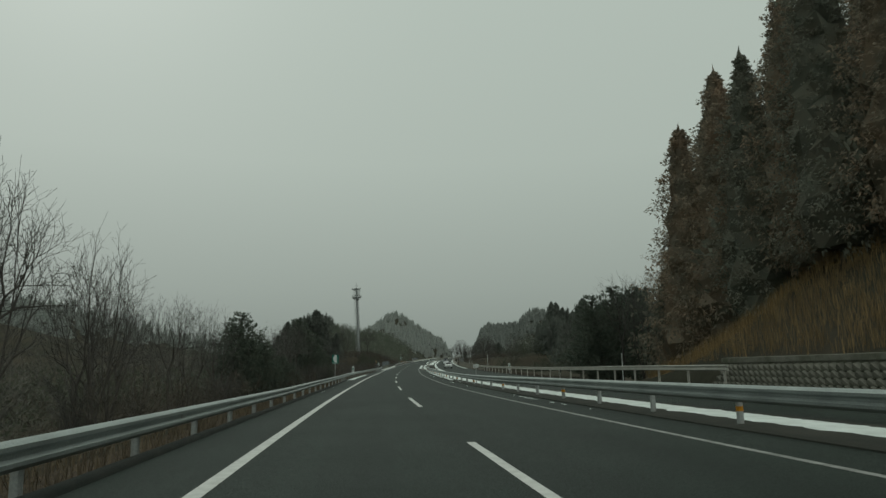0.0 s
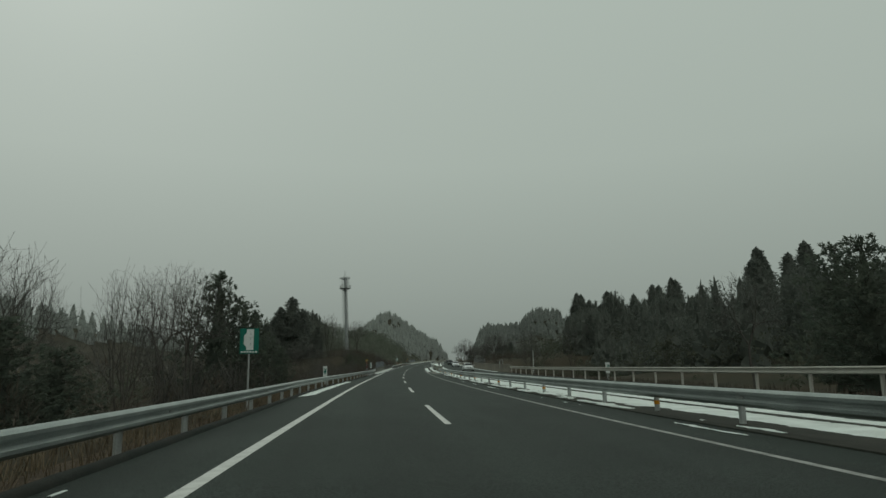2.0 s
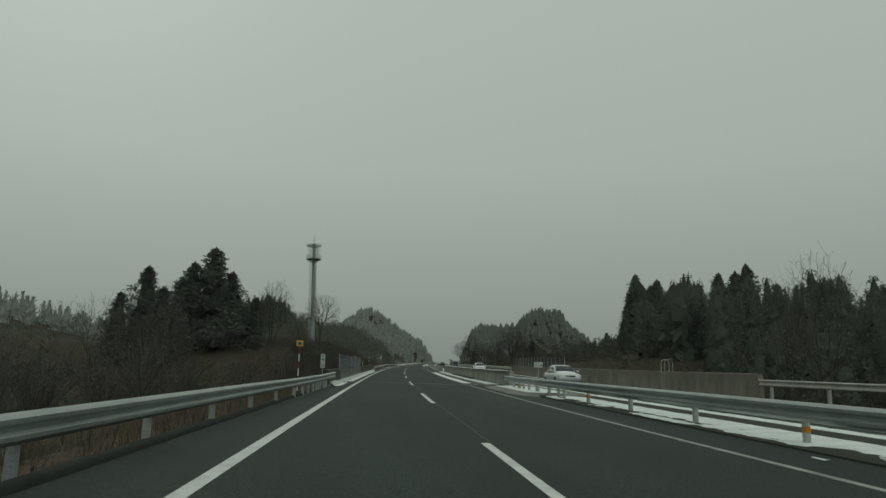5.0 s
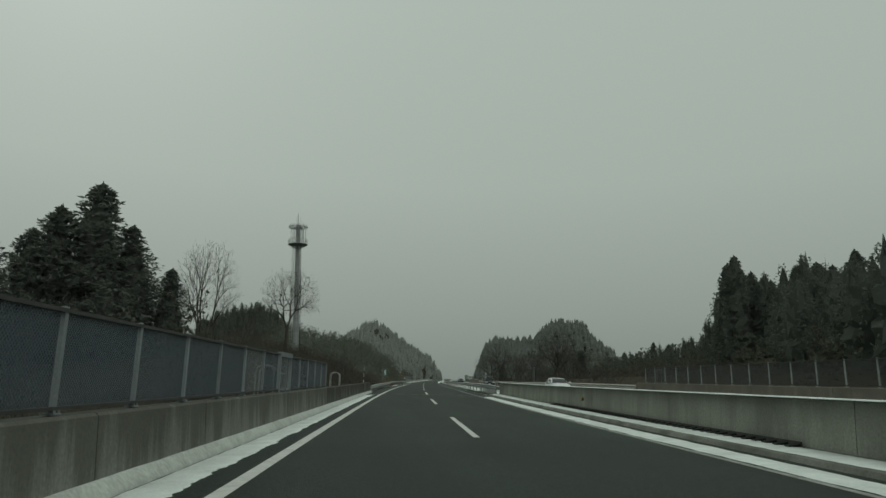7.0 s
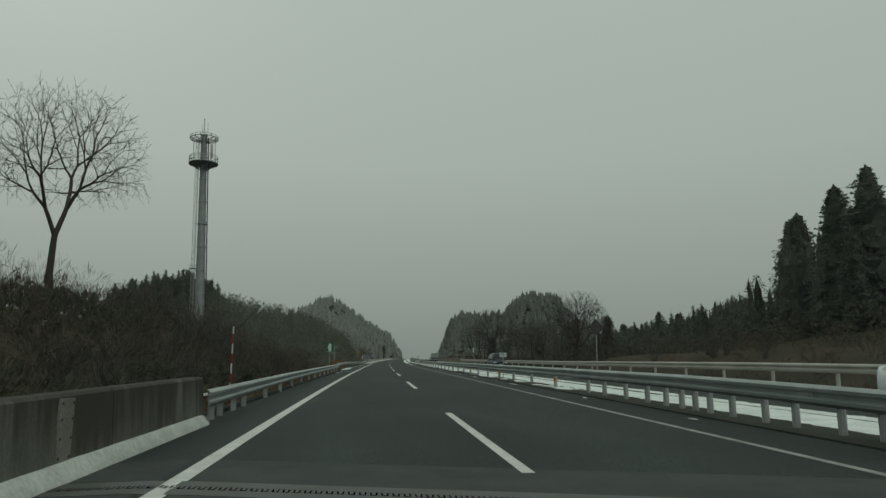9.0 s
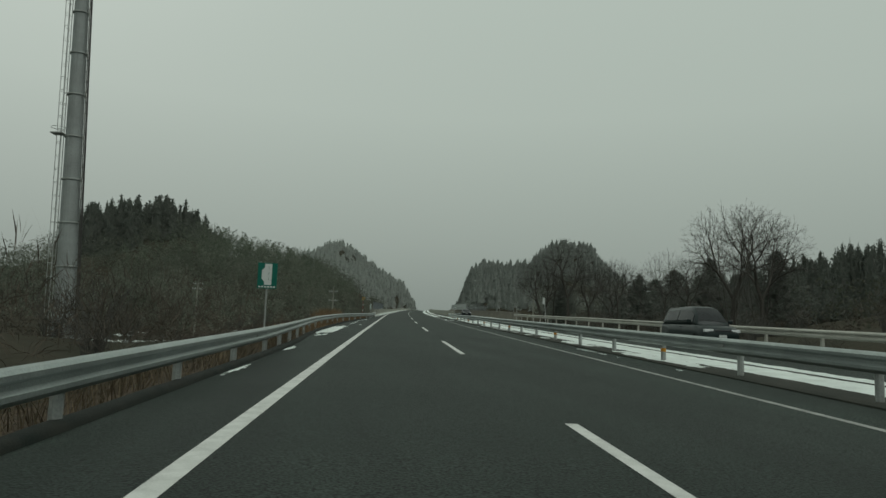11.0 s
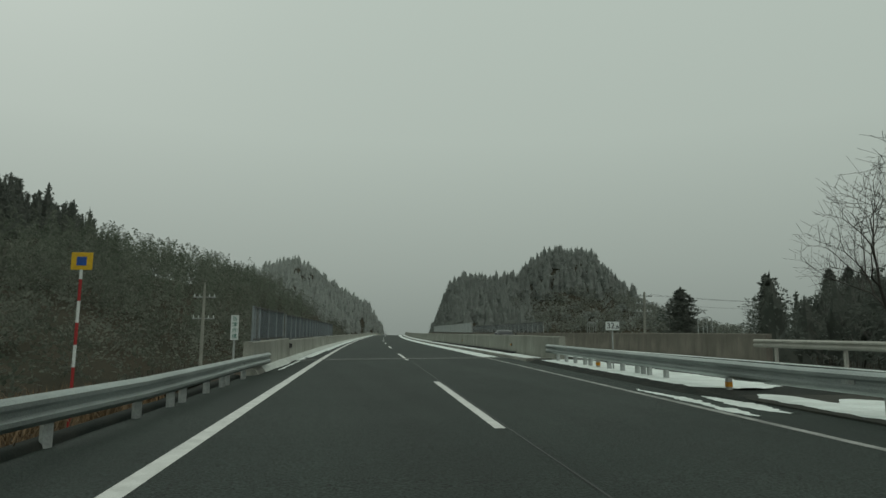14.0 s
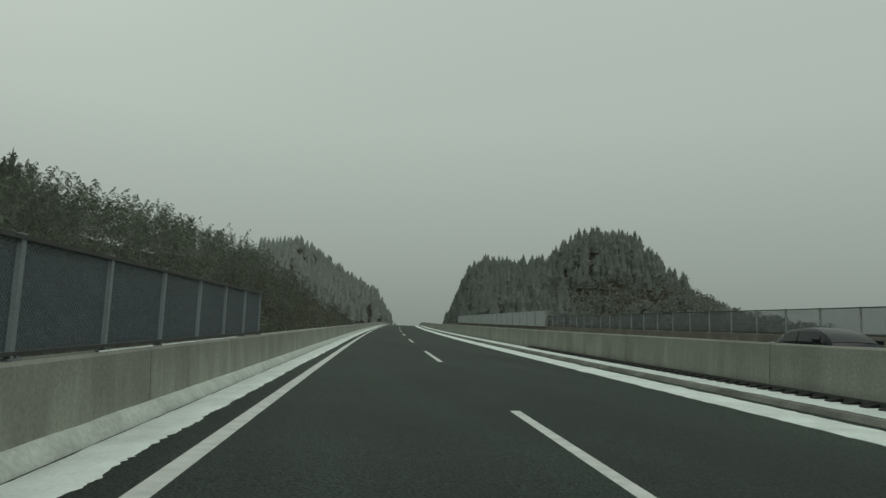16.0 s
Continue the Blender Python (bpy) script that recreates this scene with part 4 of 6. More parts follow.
for s0, s1 in ((161.2, 230.4), (357.0, 640.0)):
    tagged(sweep("snow", [(FACE - 0.02, 0.108), (FACE + 0.028, 0.104), (FACE + 0.040, 0.094), (FACE + 0.150, -0.040), (FACE + 0.160, -0.085)], s0, s1, DIRTY_SNOW, step=0.4, closed=False, wobble=crust, smooth=True), "thin dirty snow frozen to the kerb", "snow", kind="stuff")
for s0, s1 in ((161.0, 168.6), (358.2, 365.0)):
    tagged(sweep("snow", [(FACE - 0.02, 0.17), (FACE + 0.10, 0.12), (FACE + 0.25, 0.01), (FACE + 0.40, -0.075)], s0, s1, DIRTY_SNOW, step=0.25, closed=False, wobble=bank, smooth=True), "wind-blown snow bank against the parapet", "snow", kind="stuff")
# patches on the field and the brush bank
field = np.random.default_rng(8)
for i in range(34):
    s, off = field.uniform(292, 372), field.uniform(-34, -14)
    n = 12
    rad = field.uniform(0.6, 2.4)
    ring_pts = []
    for j in range(n):
        a = 2 * math.pi * j / n
        r = rad * field.uniform(0.6, 1.2)
        so, oo = s + 2.2 * r * math.cos(a), off + r * math.sin(a)
        ring_pts.append(at(so, oo, land(so, oo) + 0.05))
    centre = at(s, off, land(s, off) + 0.10)
    tagged(mesh_object("snow", [centre] + ring_pts, [(0, 1 + j, 1 + (j + 1) % n) for j in range(n)], SNOW), "patch of old snow on the brown field", "snow", kind="stuff")


# ---- fences on the parapets ----
def wire_mesh(name, colour, cover, size=0.055):
    """Diamond chain-link: thin wires over clear gaps, with dark netting behind."""
    m = bpy.data.materials.new(name)
    m.use_nodes = True
    n, l = m.node_tree.nodes, m.node_tree.links
    b = n["Principled BSDF"]
    b.inputs["Base Color"].default_value, b.inputs["Roughness"].default_value, b.inputs["Metallic"].default_value = (*colour, 1), 0.6, 0.2
    co = n.new("ShaderNodeTexCoord")
    sep = n.new("ShaderNodeSeparateXYZ")
    l.new(co.outputs["UV"], sep.inputs[0])
    waves = []
    for sign in (1, -1):
        mul, add, frac, sub, ab, less = (n.new("ShaderNodeMath") for _ in range(6))
        mul.operation, mul.inputs[1].default_value = "MULTIPLY", sign
        add.operation, frac.operation, sub.operation, ab.operation, less.operation = "ADD", "FRACT", "SUBTRACT", "ABSOLUTE", "GREATER_THAN"
        scale_up = n.new("ShaderNodeMath")
        scale_up.operation, scale_up.inputs[1].default_value = "MULTIPLY", 1 / size
        l.new(sep.outputs["Y"], mul.inputs[0])
        l.new(sep.outputs["X"], add.inputs[0])
        l.new(mul.outputs[0], add.inputs[1])
        l.new(add.outputs[0], scale_up.inputs[0])
        l.new(scale_up.outputs[0], frac.inputs[0])
        l.new(frac.outputs[0], sub.inputs[0])
        sub.inputs[1].default_value = 0.5
        l.new(sub.outputs[0], ab.inputs[0])
        l.new(ab.outputs[0], less.inputs[0])
        less.inputs[1].default_value = 0.40
        waves.append(less)
    top = n.new("ShaderNodeMath")
    top.operation = "MAXIMUM"
    l.new(waves[0].outputs[0], top.inputs[0])
    l.new(waves[1].outputs[0], top.inputs[1])
    soft = n.new("ShaderNodeMapRange")
    soft.inputs["To Min"].default_value = cover
    l.new(top.outputs[0], soft.inputs["Value"])
    clear, mix = n.new("ShaderNodeBsdfTransparent"), n.new("ShaderNodeMixShader")
    l.new(soft.outputs["Result"], mix.inputs[0])
    l.new(clear.outputs[0], mix.inputs[1])
    l.new(b.outputs[0], mix.inputs[2])
    l.new(mix.outputs[0], n["Material Output"].inputs["Surface"])
    return m


FENCE_POST = material("dull_fence_post", (0.24, 0.27, 0.28), 0.6, 0.3, second=(0.15, 0.17, 0.175), scale=2, fine=30, bump=0.05, per_object=0.12)
NET_BLUE = wire_mesh("blue_grey_netting", (0.075, 0.10, 0.122), 0.62)
NET_DARK = wire_mesh("dark_netting", (0.05, 0.05, 0.05), 0.55)
NET_OPEN = wire_mesh("open_chain_link", (0.16, 0.18, 0.19), 0.42)


def mesh_panel(parent, off, s0, s1, h0, h1, mat):
    pts = [at(s0, off, h0), at(s1, off, h0), at(s1, off, h1), at(s0, off, h1)]
    ob = mesh_object("mesh_panel", pts, [(0, 1, 2, 3)], mat, parent)
    uv = ob.data.uv_layers.new(name="uv")
    for k, co in enumerate(((0, 0), (s1 - s0, 0), (s1 - s0, h1 - h0), (0, h1 - h0))):
        uv.data[k].uv = co
    return ob


def fence(label, off, stations, h0, h1, mat, open_spans=(), group="fences on the parapets", post_mat=None):
    """Mesh panels between posts at the given stations."""
    ob = thing("fence", label, "fence", group=group)
    bm = bmesh.new()
    box(bm, 0, 0, (h1 - h0) / 2, 0.055, 0.075, h1 - h0 + 0.04, 0.006)
    box(bm, 0, 0, 0.01, 0.13, 0.15, 0.02)
    for y in (-0.05, 0.05):
        rod(bm, (0.045, y, 0.02), (0.045, y, 0.045), 0.012, sides=6)
    post = part("post", bm, post_mat or POSTS, ob)
    post.matrix_world = stand(stations[0], off, h0)
    for s in stations[1:]:
        c = new("post", post.data)
        c.parent = ob
        c.matrix_world = stand(s, off, h0)
    for h in (h1 - 0.02, h0 + 0.06):
        sweep("rail", [(off - 0.035, h - 0.02), (off + 0.035, h - 0.02), (off + 0.035, h + 0.02), (off - 0.035, h + 0.02)], stations[0], stations[-1], IRON, ob)
    for i, (a, b) in enumerate(zip(stations[:-1], stations[1:])):
        mesh_panel(ob, off - 0.01, a + 0.05, b - 0.05, h0 + 0.08, h1 - 0.04, NET_OPEN if i in open_spans else mat)
    return ob


fence("blue-grey mesh fence on steel posts along the bridge parapet", FACE - 0.17, [170.15, 170.45] + [171.6 + 2.02 * i for i in range(9)], 0.83, 1.88, NET_BLUE, (8,), post_mat=FENCE_POST)
fence("blue-grey mesh fence on steel posts along the bridge parapet", FACE - 0.17, [189.66 + 1.95 * i for i in range(5)] + [199.25], 0.82, 1.87, NET_BLUE, post_mat=FENCE_POST)
fence("blue-grey mesh fence on steel posts along the bridge parapet", FACE - 0.17, [356.25, 356.65, 357.5, 359.55, 361.6, 363.7], 0.88, 1.93, NET_BLUE, (0, 1), post_mat=FENCE_POST)
fence("long blue-grey mesh fence on steel posts along the bridge parapet", FACE - 0.17, [364.55] + [366.6 + 1.975 * i for i in range(18)], 0.80, 1.88, NET_BLUE, post_mat=FENCE_POST)
fence("dark mesh fence on pale posts beyond the oncoming lanes", 16.15, list(np.linspace(189.5, 219.0, 16)), 1.25, 2.35, NET_DARK)
fence("open mesh fence on pale posts beyond the oncoming lanes", 16.15, list(np.linspace(404.0, 457.0, 23)), 1.22, 2.35, NET_OPEN)
# gate bar over one bay of the bridge fence
gate = thing("fence_gate", "grey steel gate frame in the mesh fence", "gate")
G = FACE - 0.15
sweep("gate_bar", [(G - 0.06, 1.80), (G + 0.06, 1.80), (G + 0.06, 1.93), (G - 0.06, 1.93)], 187.75, 189.62, FENCE_POST, gate, step=0.5)
sweep("gate_bar", [(G - 0.02, 1.32), (G + 0.02, 1.32), (G + 0.02, 1.36), (G - 0.02, 1.36)], 187.8, 188.8, FENCE_POST, gate, step=0.5)
sweep("gate_bar", [(G - 0.02, 0.86), (G + 0.02, 0.86), (G + 0.02, 0.92), (G - 0.02, 0.92)], 187.8, 189.6, FENCE_POST, gate, step=0.5)
for s in (187.78, 188.8, 189.58):
    sweep("gate_post", [(G - 0.05, 0.82), (G + 0.05, 0.82), (G + 0.05, 1.84), (G - 0.05, 1.84)], s - 0.04, s + 0.04, FENCE_POST, gate, step=0.1)
mesh_panel(gate, G, 187.83, 188.76, 0.93, 1.78, NET_OPEN)

# pale noise wall behind the far parapet
PALE = material("pale_wall_panels", (0.50, 0.53, 0.52), 0.7, second=(0.38, 0.41, 0.40), scale=0.8, fine=12, bump=0.05)
wall = thing("noise_wall", "pale grey panelled noise wall beyond the oncoming lanes", "noise wall", kind="structure")
for i in range(22):
    a = 456.8 + i * 5.2
    sweep("wall_panel", [(15.85, 1.22), (15.85, 2.98), (16.0, 2.98), (16.0, 1.22)], a, a + 5.12, PALE, wall, step=5.2)
    sweep("post", [(15.80, 1.22), (15.80, 3.02), (16.02, 3.02), (16.02, 1.22)], a - 0.07, a + 0.01, POSTS, wall, step=1)


# ---- reflectors on the median parapets, broken kerb ends ----
def wall_reflector(s):
    ob = thing("reflector", "small amber reflector on the concrete parapet", "reflector", stand(s, 6.03, 0.54), group="parapet reflectors")
    bm = bmesh.new()
    rod(bm, (0, 0, 0), (-0.045, -0.02, 0), 0.055, 0.05, 12)
    part("lens", bm, ORANGE, ob)
    bm = bmesh.new()
    box(bm, 0.005, 0, 0, 0.02, 0.15, 0.15, 0.004)
    part("back_plate", bm, IRON, ob)


for s in (178.4, 198.0, 371.5, 391.0):
    wall_reflector(s)


def kerb_lump(s, off, size, seed):
    rng = np.random.default_rng(seed)
    ob = thing("kerb_fragment", "broken lump of kerb concrete under old snow", "rubble", stand(s, off, 0.0, 40 * seed), group="broken kerb ends")
    bm = bmesh.new()
    box(bm, 0, 0, size * 0.22, size * 1.6, size, size * 0.5, 0.03)
    for v in bm.verts:
        v.co += Vector(rng.normal(0, 0.10 * size, 3))
    part("concrete", bm, KERB, ob)
    bm = bmesh.new()
    box(bm, 0, 0, size * 0.48, size * 1.2, size * 0.8, size * 0.10, 0.02)
    for v in bm.verts:
        v.co += Vector(rng.normal(0, 0.06 * size, 3))
    part("snow_cap", bm, SNOW, ob)


for i, (s, off, size) in enumerate([(165.3, 4.35, 0.13), (166.6, 4.28, 0.10), (168.1, 4.30, 0.12), (223.6, 4.6, 0.13), (224.4, 4.8, 0.10)]):
    kerb_lump(s, off, size, i)


# ---- hoop ladders at the bridge ends ----
def hoop_ladder(s, off, h0, h1):
    ob = thing("ladder_hoops", "two bent grey tube handrails of an inspection ladder", "handrail", stand(s, off, h0), group="ladder handrails")
    for y in (-0.28, 0.28):
        bm = bmesh.new()
        top, w = h1 - h0, 0.26
        pts = [Vector((-w, y, -0.8)), Vector((-w, y, top - 0.2))] + [Vector((-w * math.cos(a), y, top - 0.2 + 0.2 * math.sin(a))) for a in np.linspace(0.3, math.pi - 0.3, 7)] + [Vector((w, y, top - 0.2)), Vector((w, y, -0.8))]
        for p, q in zip(pts[:-1], pts[1:]):
            rod(bm, p, q, 0.025, sides=7)
        part("handrail", bm, POSTS, ob)
    bm = bmesh.new()
    rod(bm, (0.26, -0.28, 0.1), (0.26, 0.28, 0.1), 0.02, sides=6)
    part("rung", bm, POSTS, ob)


hoop_ladder(207.8, -5.62, 0.5, 1.52)
hoop_ladder(188.7, -5.62, 0.6, 1.56)
hoop_ladder(217.5, 16.6, 1.0, 2.2)
hoop_ladder(163.4, 16.3, 1.0, 2.0)
hoop_ladder(389.8, 16.6, 1.0, 2.1)
hoop_ladder(370.6, 16.6, 1.0, 2.1)


# ---- signs ----
def lettering(text, size, mat, parent, m, label=""):
    cu = bpy.data.curves.new("lettering", "FONT")
    cu.body, cu.size, cu.align_x, cu.align_y, cu.extrude = text, size, "CENTER", "CENTER", 0.002
    tmp = new("lettering", cu)
    me = bpy.data.meshes.new_from_object(tmp)
    bpy.data.objects.remove(tmp)
    me.materials.clear()
    me.materials.append(mat)
    ob = new("lettering", me)
    ob.parent = parent
    ob.matrix_local = m
    if label:
        ob["label"] = label
    return ob


def board(bm, w, h, z, y=0.0, t=0.02):
    box(bm, 0, y, z, w, t, h, 0.004)


def face(x, z, y=-0.016):
    """A pose on a sign's front, which looks back along the road."""
    return pose(x, y, z, 90, 0, 0)


def bar(name, parent, mat, x, z, w, h, y=-0.014, label=""):
    bm = bmesh.new()
    box(bm, x, y, z, w, 0.004, h)
    return part(name, bm, mat, parent, label)


def lay_by_sign(s, off, bottom, foot, turn=4):
    """Green sign with a white plan of a lay-by and two posts."""
    ob = thing("road_sign", "green roadside sign with a white lay-by diagram on a grey post", "road sign", stand(s, off, 0, turn), group="green lay-by signs")
    w, h = 0.70, 0.95
    bm = bmesh.new()
    board(bm, w, h, bottom + h / 2)
    part("panel", bm, GREEN, ob)
    bm = bmesh.new()
    pts = [(0.16, 0.44), (0.16, -0.34), (-0.10, -0.34), (-0.10, -0.22), (-0.20, -0.12), (-0.20, 0.20), (-0.10, 0.30), (-0.10, 0.44)]
    front = [bm.verts.new((x, -0.016, bottom + h / 2 + z)) for x, z in pts]
    bm.faces.new(front)
    part("lay_by_plan", bm, WHITE, ob, "white outline of a lay-by")
    for z in (0.28, 0.08, -0.12):
        bar("lane_mark", ob, LETTER, 0.05, bottom + h / 2 + z, 0.014, 0.09, -0.021)
    for i in range(6):
        bar("text_bar", ob, WHITE, -0.26 + i * 0.105, bottom + 0.065, 0.07, 0.06)
    bm = bmesh.new()
    rod(bm, (0, 0.04, foot), (0, 0.04, bottom + h * 0.8), 0.035, sides=10)
    part("post", bm, POSTS, ob)


lay_by_sign(74.7, -6.55, 1.88, -0.5)
lay_by_sign(289.6, -6.75, 1.80, -1.2)


def bridge_sign(s, off, bottom, text, foot, size):
    """White name board; a star stands for a character that cannot be made out."""
    ob = thing("bridge_name_sign", "narrow white bridge name sign with green characters on a post", "road sign", stand(s, off, 0, 6), group="bridge name signs")
    h = size * (len(text) + 0.2)
    bm = bmesh.new()
    board(bm, size * 1.3, h, bottom + h / 2)
    part("panel", bm, WHITE, ob)
    for i, ch in enumerate(text):
        z = bottom + h - size * (0.6 + i)
        if ch == "*":
            for x in (-0.22, 0.22):
                bar("text_bar", ob, LETTER, x * size, z, size * 0.3, size * 0.62)
        else:
            lettering(ch, size * 0.86, LETTER, ob, face(0, z))
    bm = bmesh.new()
    rod(bm, (0, 0.04, foot), (0, 0.04, bottom + h * 0.7), 0.03, sides=10)
    part("post", bm, POSTS, ob)


bridge_sign(163.0, -5.6, 0.97, "金*石橋", -0.6, 0.195)
bridge_sign(355.0, -5.42, 0.94, "谷津作橋", -0.6, 0.165)


def kilometre_post(s, off, text):
    ob = thing("kilometre_post", "small white kilometre plate with black numbers in the median", "kilometre post", stand(s, off, 0, -6), group="kilometre plates")
    bm = bmesh.new()
    board(bm, 0.42, 0.26, 1.43)
    part("plate", bm, WHITE, ob)
    lettering(text[:2], 0.25, INK, ob, face(-0.06, 1.43))
    lettering("." + text[3], 0.19, INK, ob, face(0.13, 1.40))
    bm = bmesh.new()
    rod(bm, (0, 0.035, -0.2), (0, 0.035, 1.5), 0.025, sides=8)
    part("post", bm, POSTS, ob)


for s, text in ((52.1, "32.3"), (154.3, "32.4"), (257.0, "32.5"), (355.6, "32.6")):
    kilometre_post(s, 5.92 if s < 300 else 5.82, text)


def snow_pole(s, off, top, flag=True, foot=-0.6):
    ob = thing("snow_pole", "red and white snow pole" + (" with a yellow and blue plate" if flag else " beside the guardrail"), "snow pole", stand(s, off), group="snow poles")
    z, i = foot, 0
    while z < top - 0.05:
        z1 = min(top, z + 0.32)
        bm = bmesh.new()
        rod(bm, (0, 0, z), (0, 0, z1), 0.024, sides=8)
        part("band", bm, RED if i % 2 else WHITE, ob)
        z, i = z1, i + 1
    if flag:
        bm = bmesh.new()
        board(bm, 0.30, 0.26, top + 0.13)
        part("plate", bm, YELLOW, ob)
        bar("centre_plate", ob, BLUE, 0, top + 0.13, 0.14, 0.13)


snow_pole(151.4, -5.55, 1.98)
snow_pole(345.8, -5.95, 2.1)
snow_pole(239.5, -6.3, 2.2, False)


def phone_post(s, off, turn=0):
    """Roadside emergency telephone box."""
    ob = thing("emergency_phone", "white emergency telephone box with a green handset plate on a pedestal", "telephone box", stand(s, off, 0, turn), group="emergency telephones")
    bm = bmesh.new()
    box(bm, 0, 0, 0.95, 0.32, 0.25, 0.95, 0.02)
    part("cabinet", bm, WHITE, ob)
    bm = bmesh.new()
    box(bm, 0, 0.02, 0.2, 0.16, 0.14, 0.7)
    part("pedestal", bm, POSTS, ob)
    bar("green_plate", ob, GREEN, 0, 1.05, 0.22, 0.36, -0.132)
    bar("handset", ob, WHITE, -0.02, 1.12, 0.06, 0.15, -0.137)
    bar("text_bar", ob, GREEN, 0, 0.80, 0.20, 0.05, -0.132)


phone_post(108.4, -6.9)
phone_post(106.9, 17.6)


def plain_post(name, label, s, off, h0, h1, r=0.035, category="post"):
    ob = thing(name, label, category, stand(s, off, 0))
    bm = bmesh.new()
    rod(bm, (0, 0, h0), (0, 0, h1), r, r * 0.9, sides=9)
    part("shaft", bm, WHITE, ob)
    bm = bmesh.new()
    rod(bm, (0, 0, h1), (0, 0, h1 + 0.03), r * 1.15, sides=9)
    part("cap", bm, POSTS, ob)


plain_post("marker_post", "slender white marker post at the wood's edge", 53.4, 17.9, -0.6, 2.2)
plain_post("marker_post", "slender white marker post behind the far guardrail", 146, 18.6, -0.8, 3.2)
for s, off, z in ((273.1, 16.9, 3.95),):
    ob = thing("sign_back", "unpainted diamond sign seen from behind on a post", "road sign", stand(s, off), group="diamond signs")
    bm = bmesh.new()
    box(bm, 0, 0, 0, 0.95, 0.02, 0.95, 0.01, pose(0, 0, z, 0, 45, 0))
    part("panel", bm, IRON, ob)
    bm = bmesh.new()
    rod(bm, (0, 0.04, -0.6), (0, 0.04, z + 0.4), 0.04, sides=9)
    part("post", bm, POSTS, ob)
ob = thing("leaning_sign", "bent white post with a small sign behind the far guardrail", "road sign", stand(345.4, 16.15))
bm = bmesh.new()
rod(bm, (0, 0, -0.8), (-0.25, 0, 3.0), 0.035, sides=8)
part("post", bm, WHITE, ob)
bm = bmesh.new()
box(bm, -0.33, 0, 2.75, 0.28, 0.03, 0.75, 0.01)
part("panel", bm, WHITE, ob)


# ---- radio mast ----
MAST = material("dull_mast_steel", (0.30, 0.325, 0.32), 0.6, 0.25, second=(0.21, 0.225, 0.22), scale=0.8, fine=20, amount=0.7, bump=0.05)


def radio_mast(s, off, base, top, lean):
    ob = thing("radio_mast", "tall grey steel radio mast with two ring platforms and antennas", "radio mast", stand(s, off, base) @ pose(0, 0, 0, 0, lean, 0))
    H = top - base
    r = lambda z: 0.80 - 0.36 * z / H
    cuts = np.linspace(0, H - 0.6, 12)
    for a, b in zip(cuts[:-1], cuts[1:]):
        bm = bmesh.new()
        rod(bm, (0, 0, a), (0, 0, b), r(a), r(b), 20)
        part("mast_section", bm, MAST, ob)
        bm = bmesh.new()
        rod(bm, (0, 0, b - 0.05), (0, 0, b + 0.05), r(b) + 0.10, sides=20)
        part("flange", bm, POSTS, ob)
    bm = bmesh.new()
    for x in (-0.22, 0.22):
        rod(bm, (-r(0) - 0.30, x, 0.5), (-r(H) - 0.30, x, H - 0.8), 0.035, sides=5)
    for z in np.arange(0.8, H - 1, 0.45):
        rod(bm, (-0.30 - r(z), -0.22, z), (-0.30 - r(z), 0.22, z), 0.02, sides=4)
    for z in np.arange(3.0, H - 1, 1.1):
        arc = [Vector((-0.30 - r(z) - 0.45 * math.sin(a), 0.38 * math.cos(a), z)) for a in np.linspace(0, math.pi, 7)]
        for p, q in zip(arc[:-1], arc[1:]):
            rod(bm, p, q, 0.02, sides=4)
    for dx, y in ((-0.75, 0.0), (-0.62, 0.3), (-0.62, -0.3)):
        rod(bm, (dx - r(3) + 0.0, y, 3.0), (dx - r(H) + 0.0, y, H - 1.2), 0.018, sides=4)
    part("ladder", bm, POSTS, ob)
    bm = bmesh.new()  # cable ladder on the far side of the tube
    for y in (-0.2, 0.2):
        rod(bm, (r(0) + 0.22, y, 0.5), (r(H) + 0.22, y, H - 1.0), 0.04, sides=5)
    for z in np.arange(0.9, H - 1, 0.9):
        rod(bm, (r(z) + 0.22, -0.2, z), (r(z) + 0.22, 0.2, z), 0.03, sides=4)
        rod(bm, (r(z), 0, z), (r(z) + 0.22, 0, z), 0.03, sides=4)
    for y in (-0.1, 0.0, 0.1):
        rod(bm, (r(0) + 0.26, y, 0.5), (r(H) + 0.26, y, H - 1.0), 0.025, sides=5)
    part("cable_ladder", bm, IRON, ob)
    for z, rad, solid in ((H - 5.2, 2.15, True), (H - 1.1, 2.1, False)):
        bm = bmesh.new()
        if solid:
            bmesh.ops.create_cone(bm, cap_ends=True, segments=24, radius1=rad * 0.97, radius2=rad, depth=0.10, matrix=Matrix.Translation((0, 0, z)))
        ring(bm, z, rad, 0.07, 24)
        for a in np.linspace(0, 2 * math.pi, 12, endpoint=False):
            rod(bm, (r(z) * math.cos(a), r(z) * math.sin(a), z - (1.0 if solid else 0.5)), (rad * 0.96 * math.cos(a), rad * 0.96 * math.sin(a), z - 0.04), 0.055, sides=5)
            rod(bm, (r(z) * math.cos(a), r(z) * math.sin(a), z), (rad * math.cos(a), rad * math.sin(a), z), 0.04, sides=5)
        deck = part("platform", bm, MAST, ob)
        bm = bmesh.new()
        for dz in ((0.45, 0.9, 1.15) if solid else (0.35,)):
            ring(bm, z + dz, rad, 0.035)
        for a in np.linspace(0, 2 * math.pi, 16, endpoint=False):
            rod(bm, (rad * math.cos(a), rad * math.sin(a), z), (rad * math.cos(a), rad * math.sin(a), z + (1.15 if solid else 0.35)), 0.035, sides=5)
        part("railing", bm, POSTS, deck)
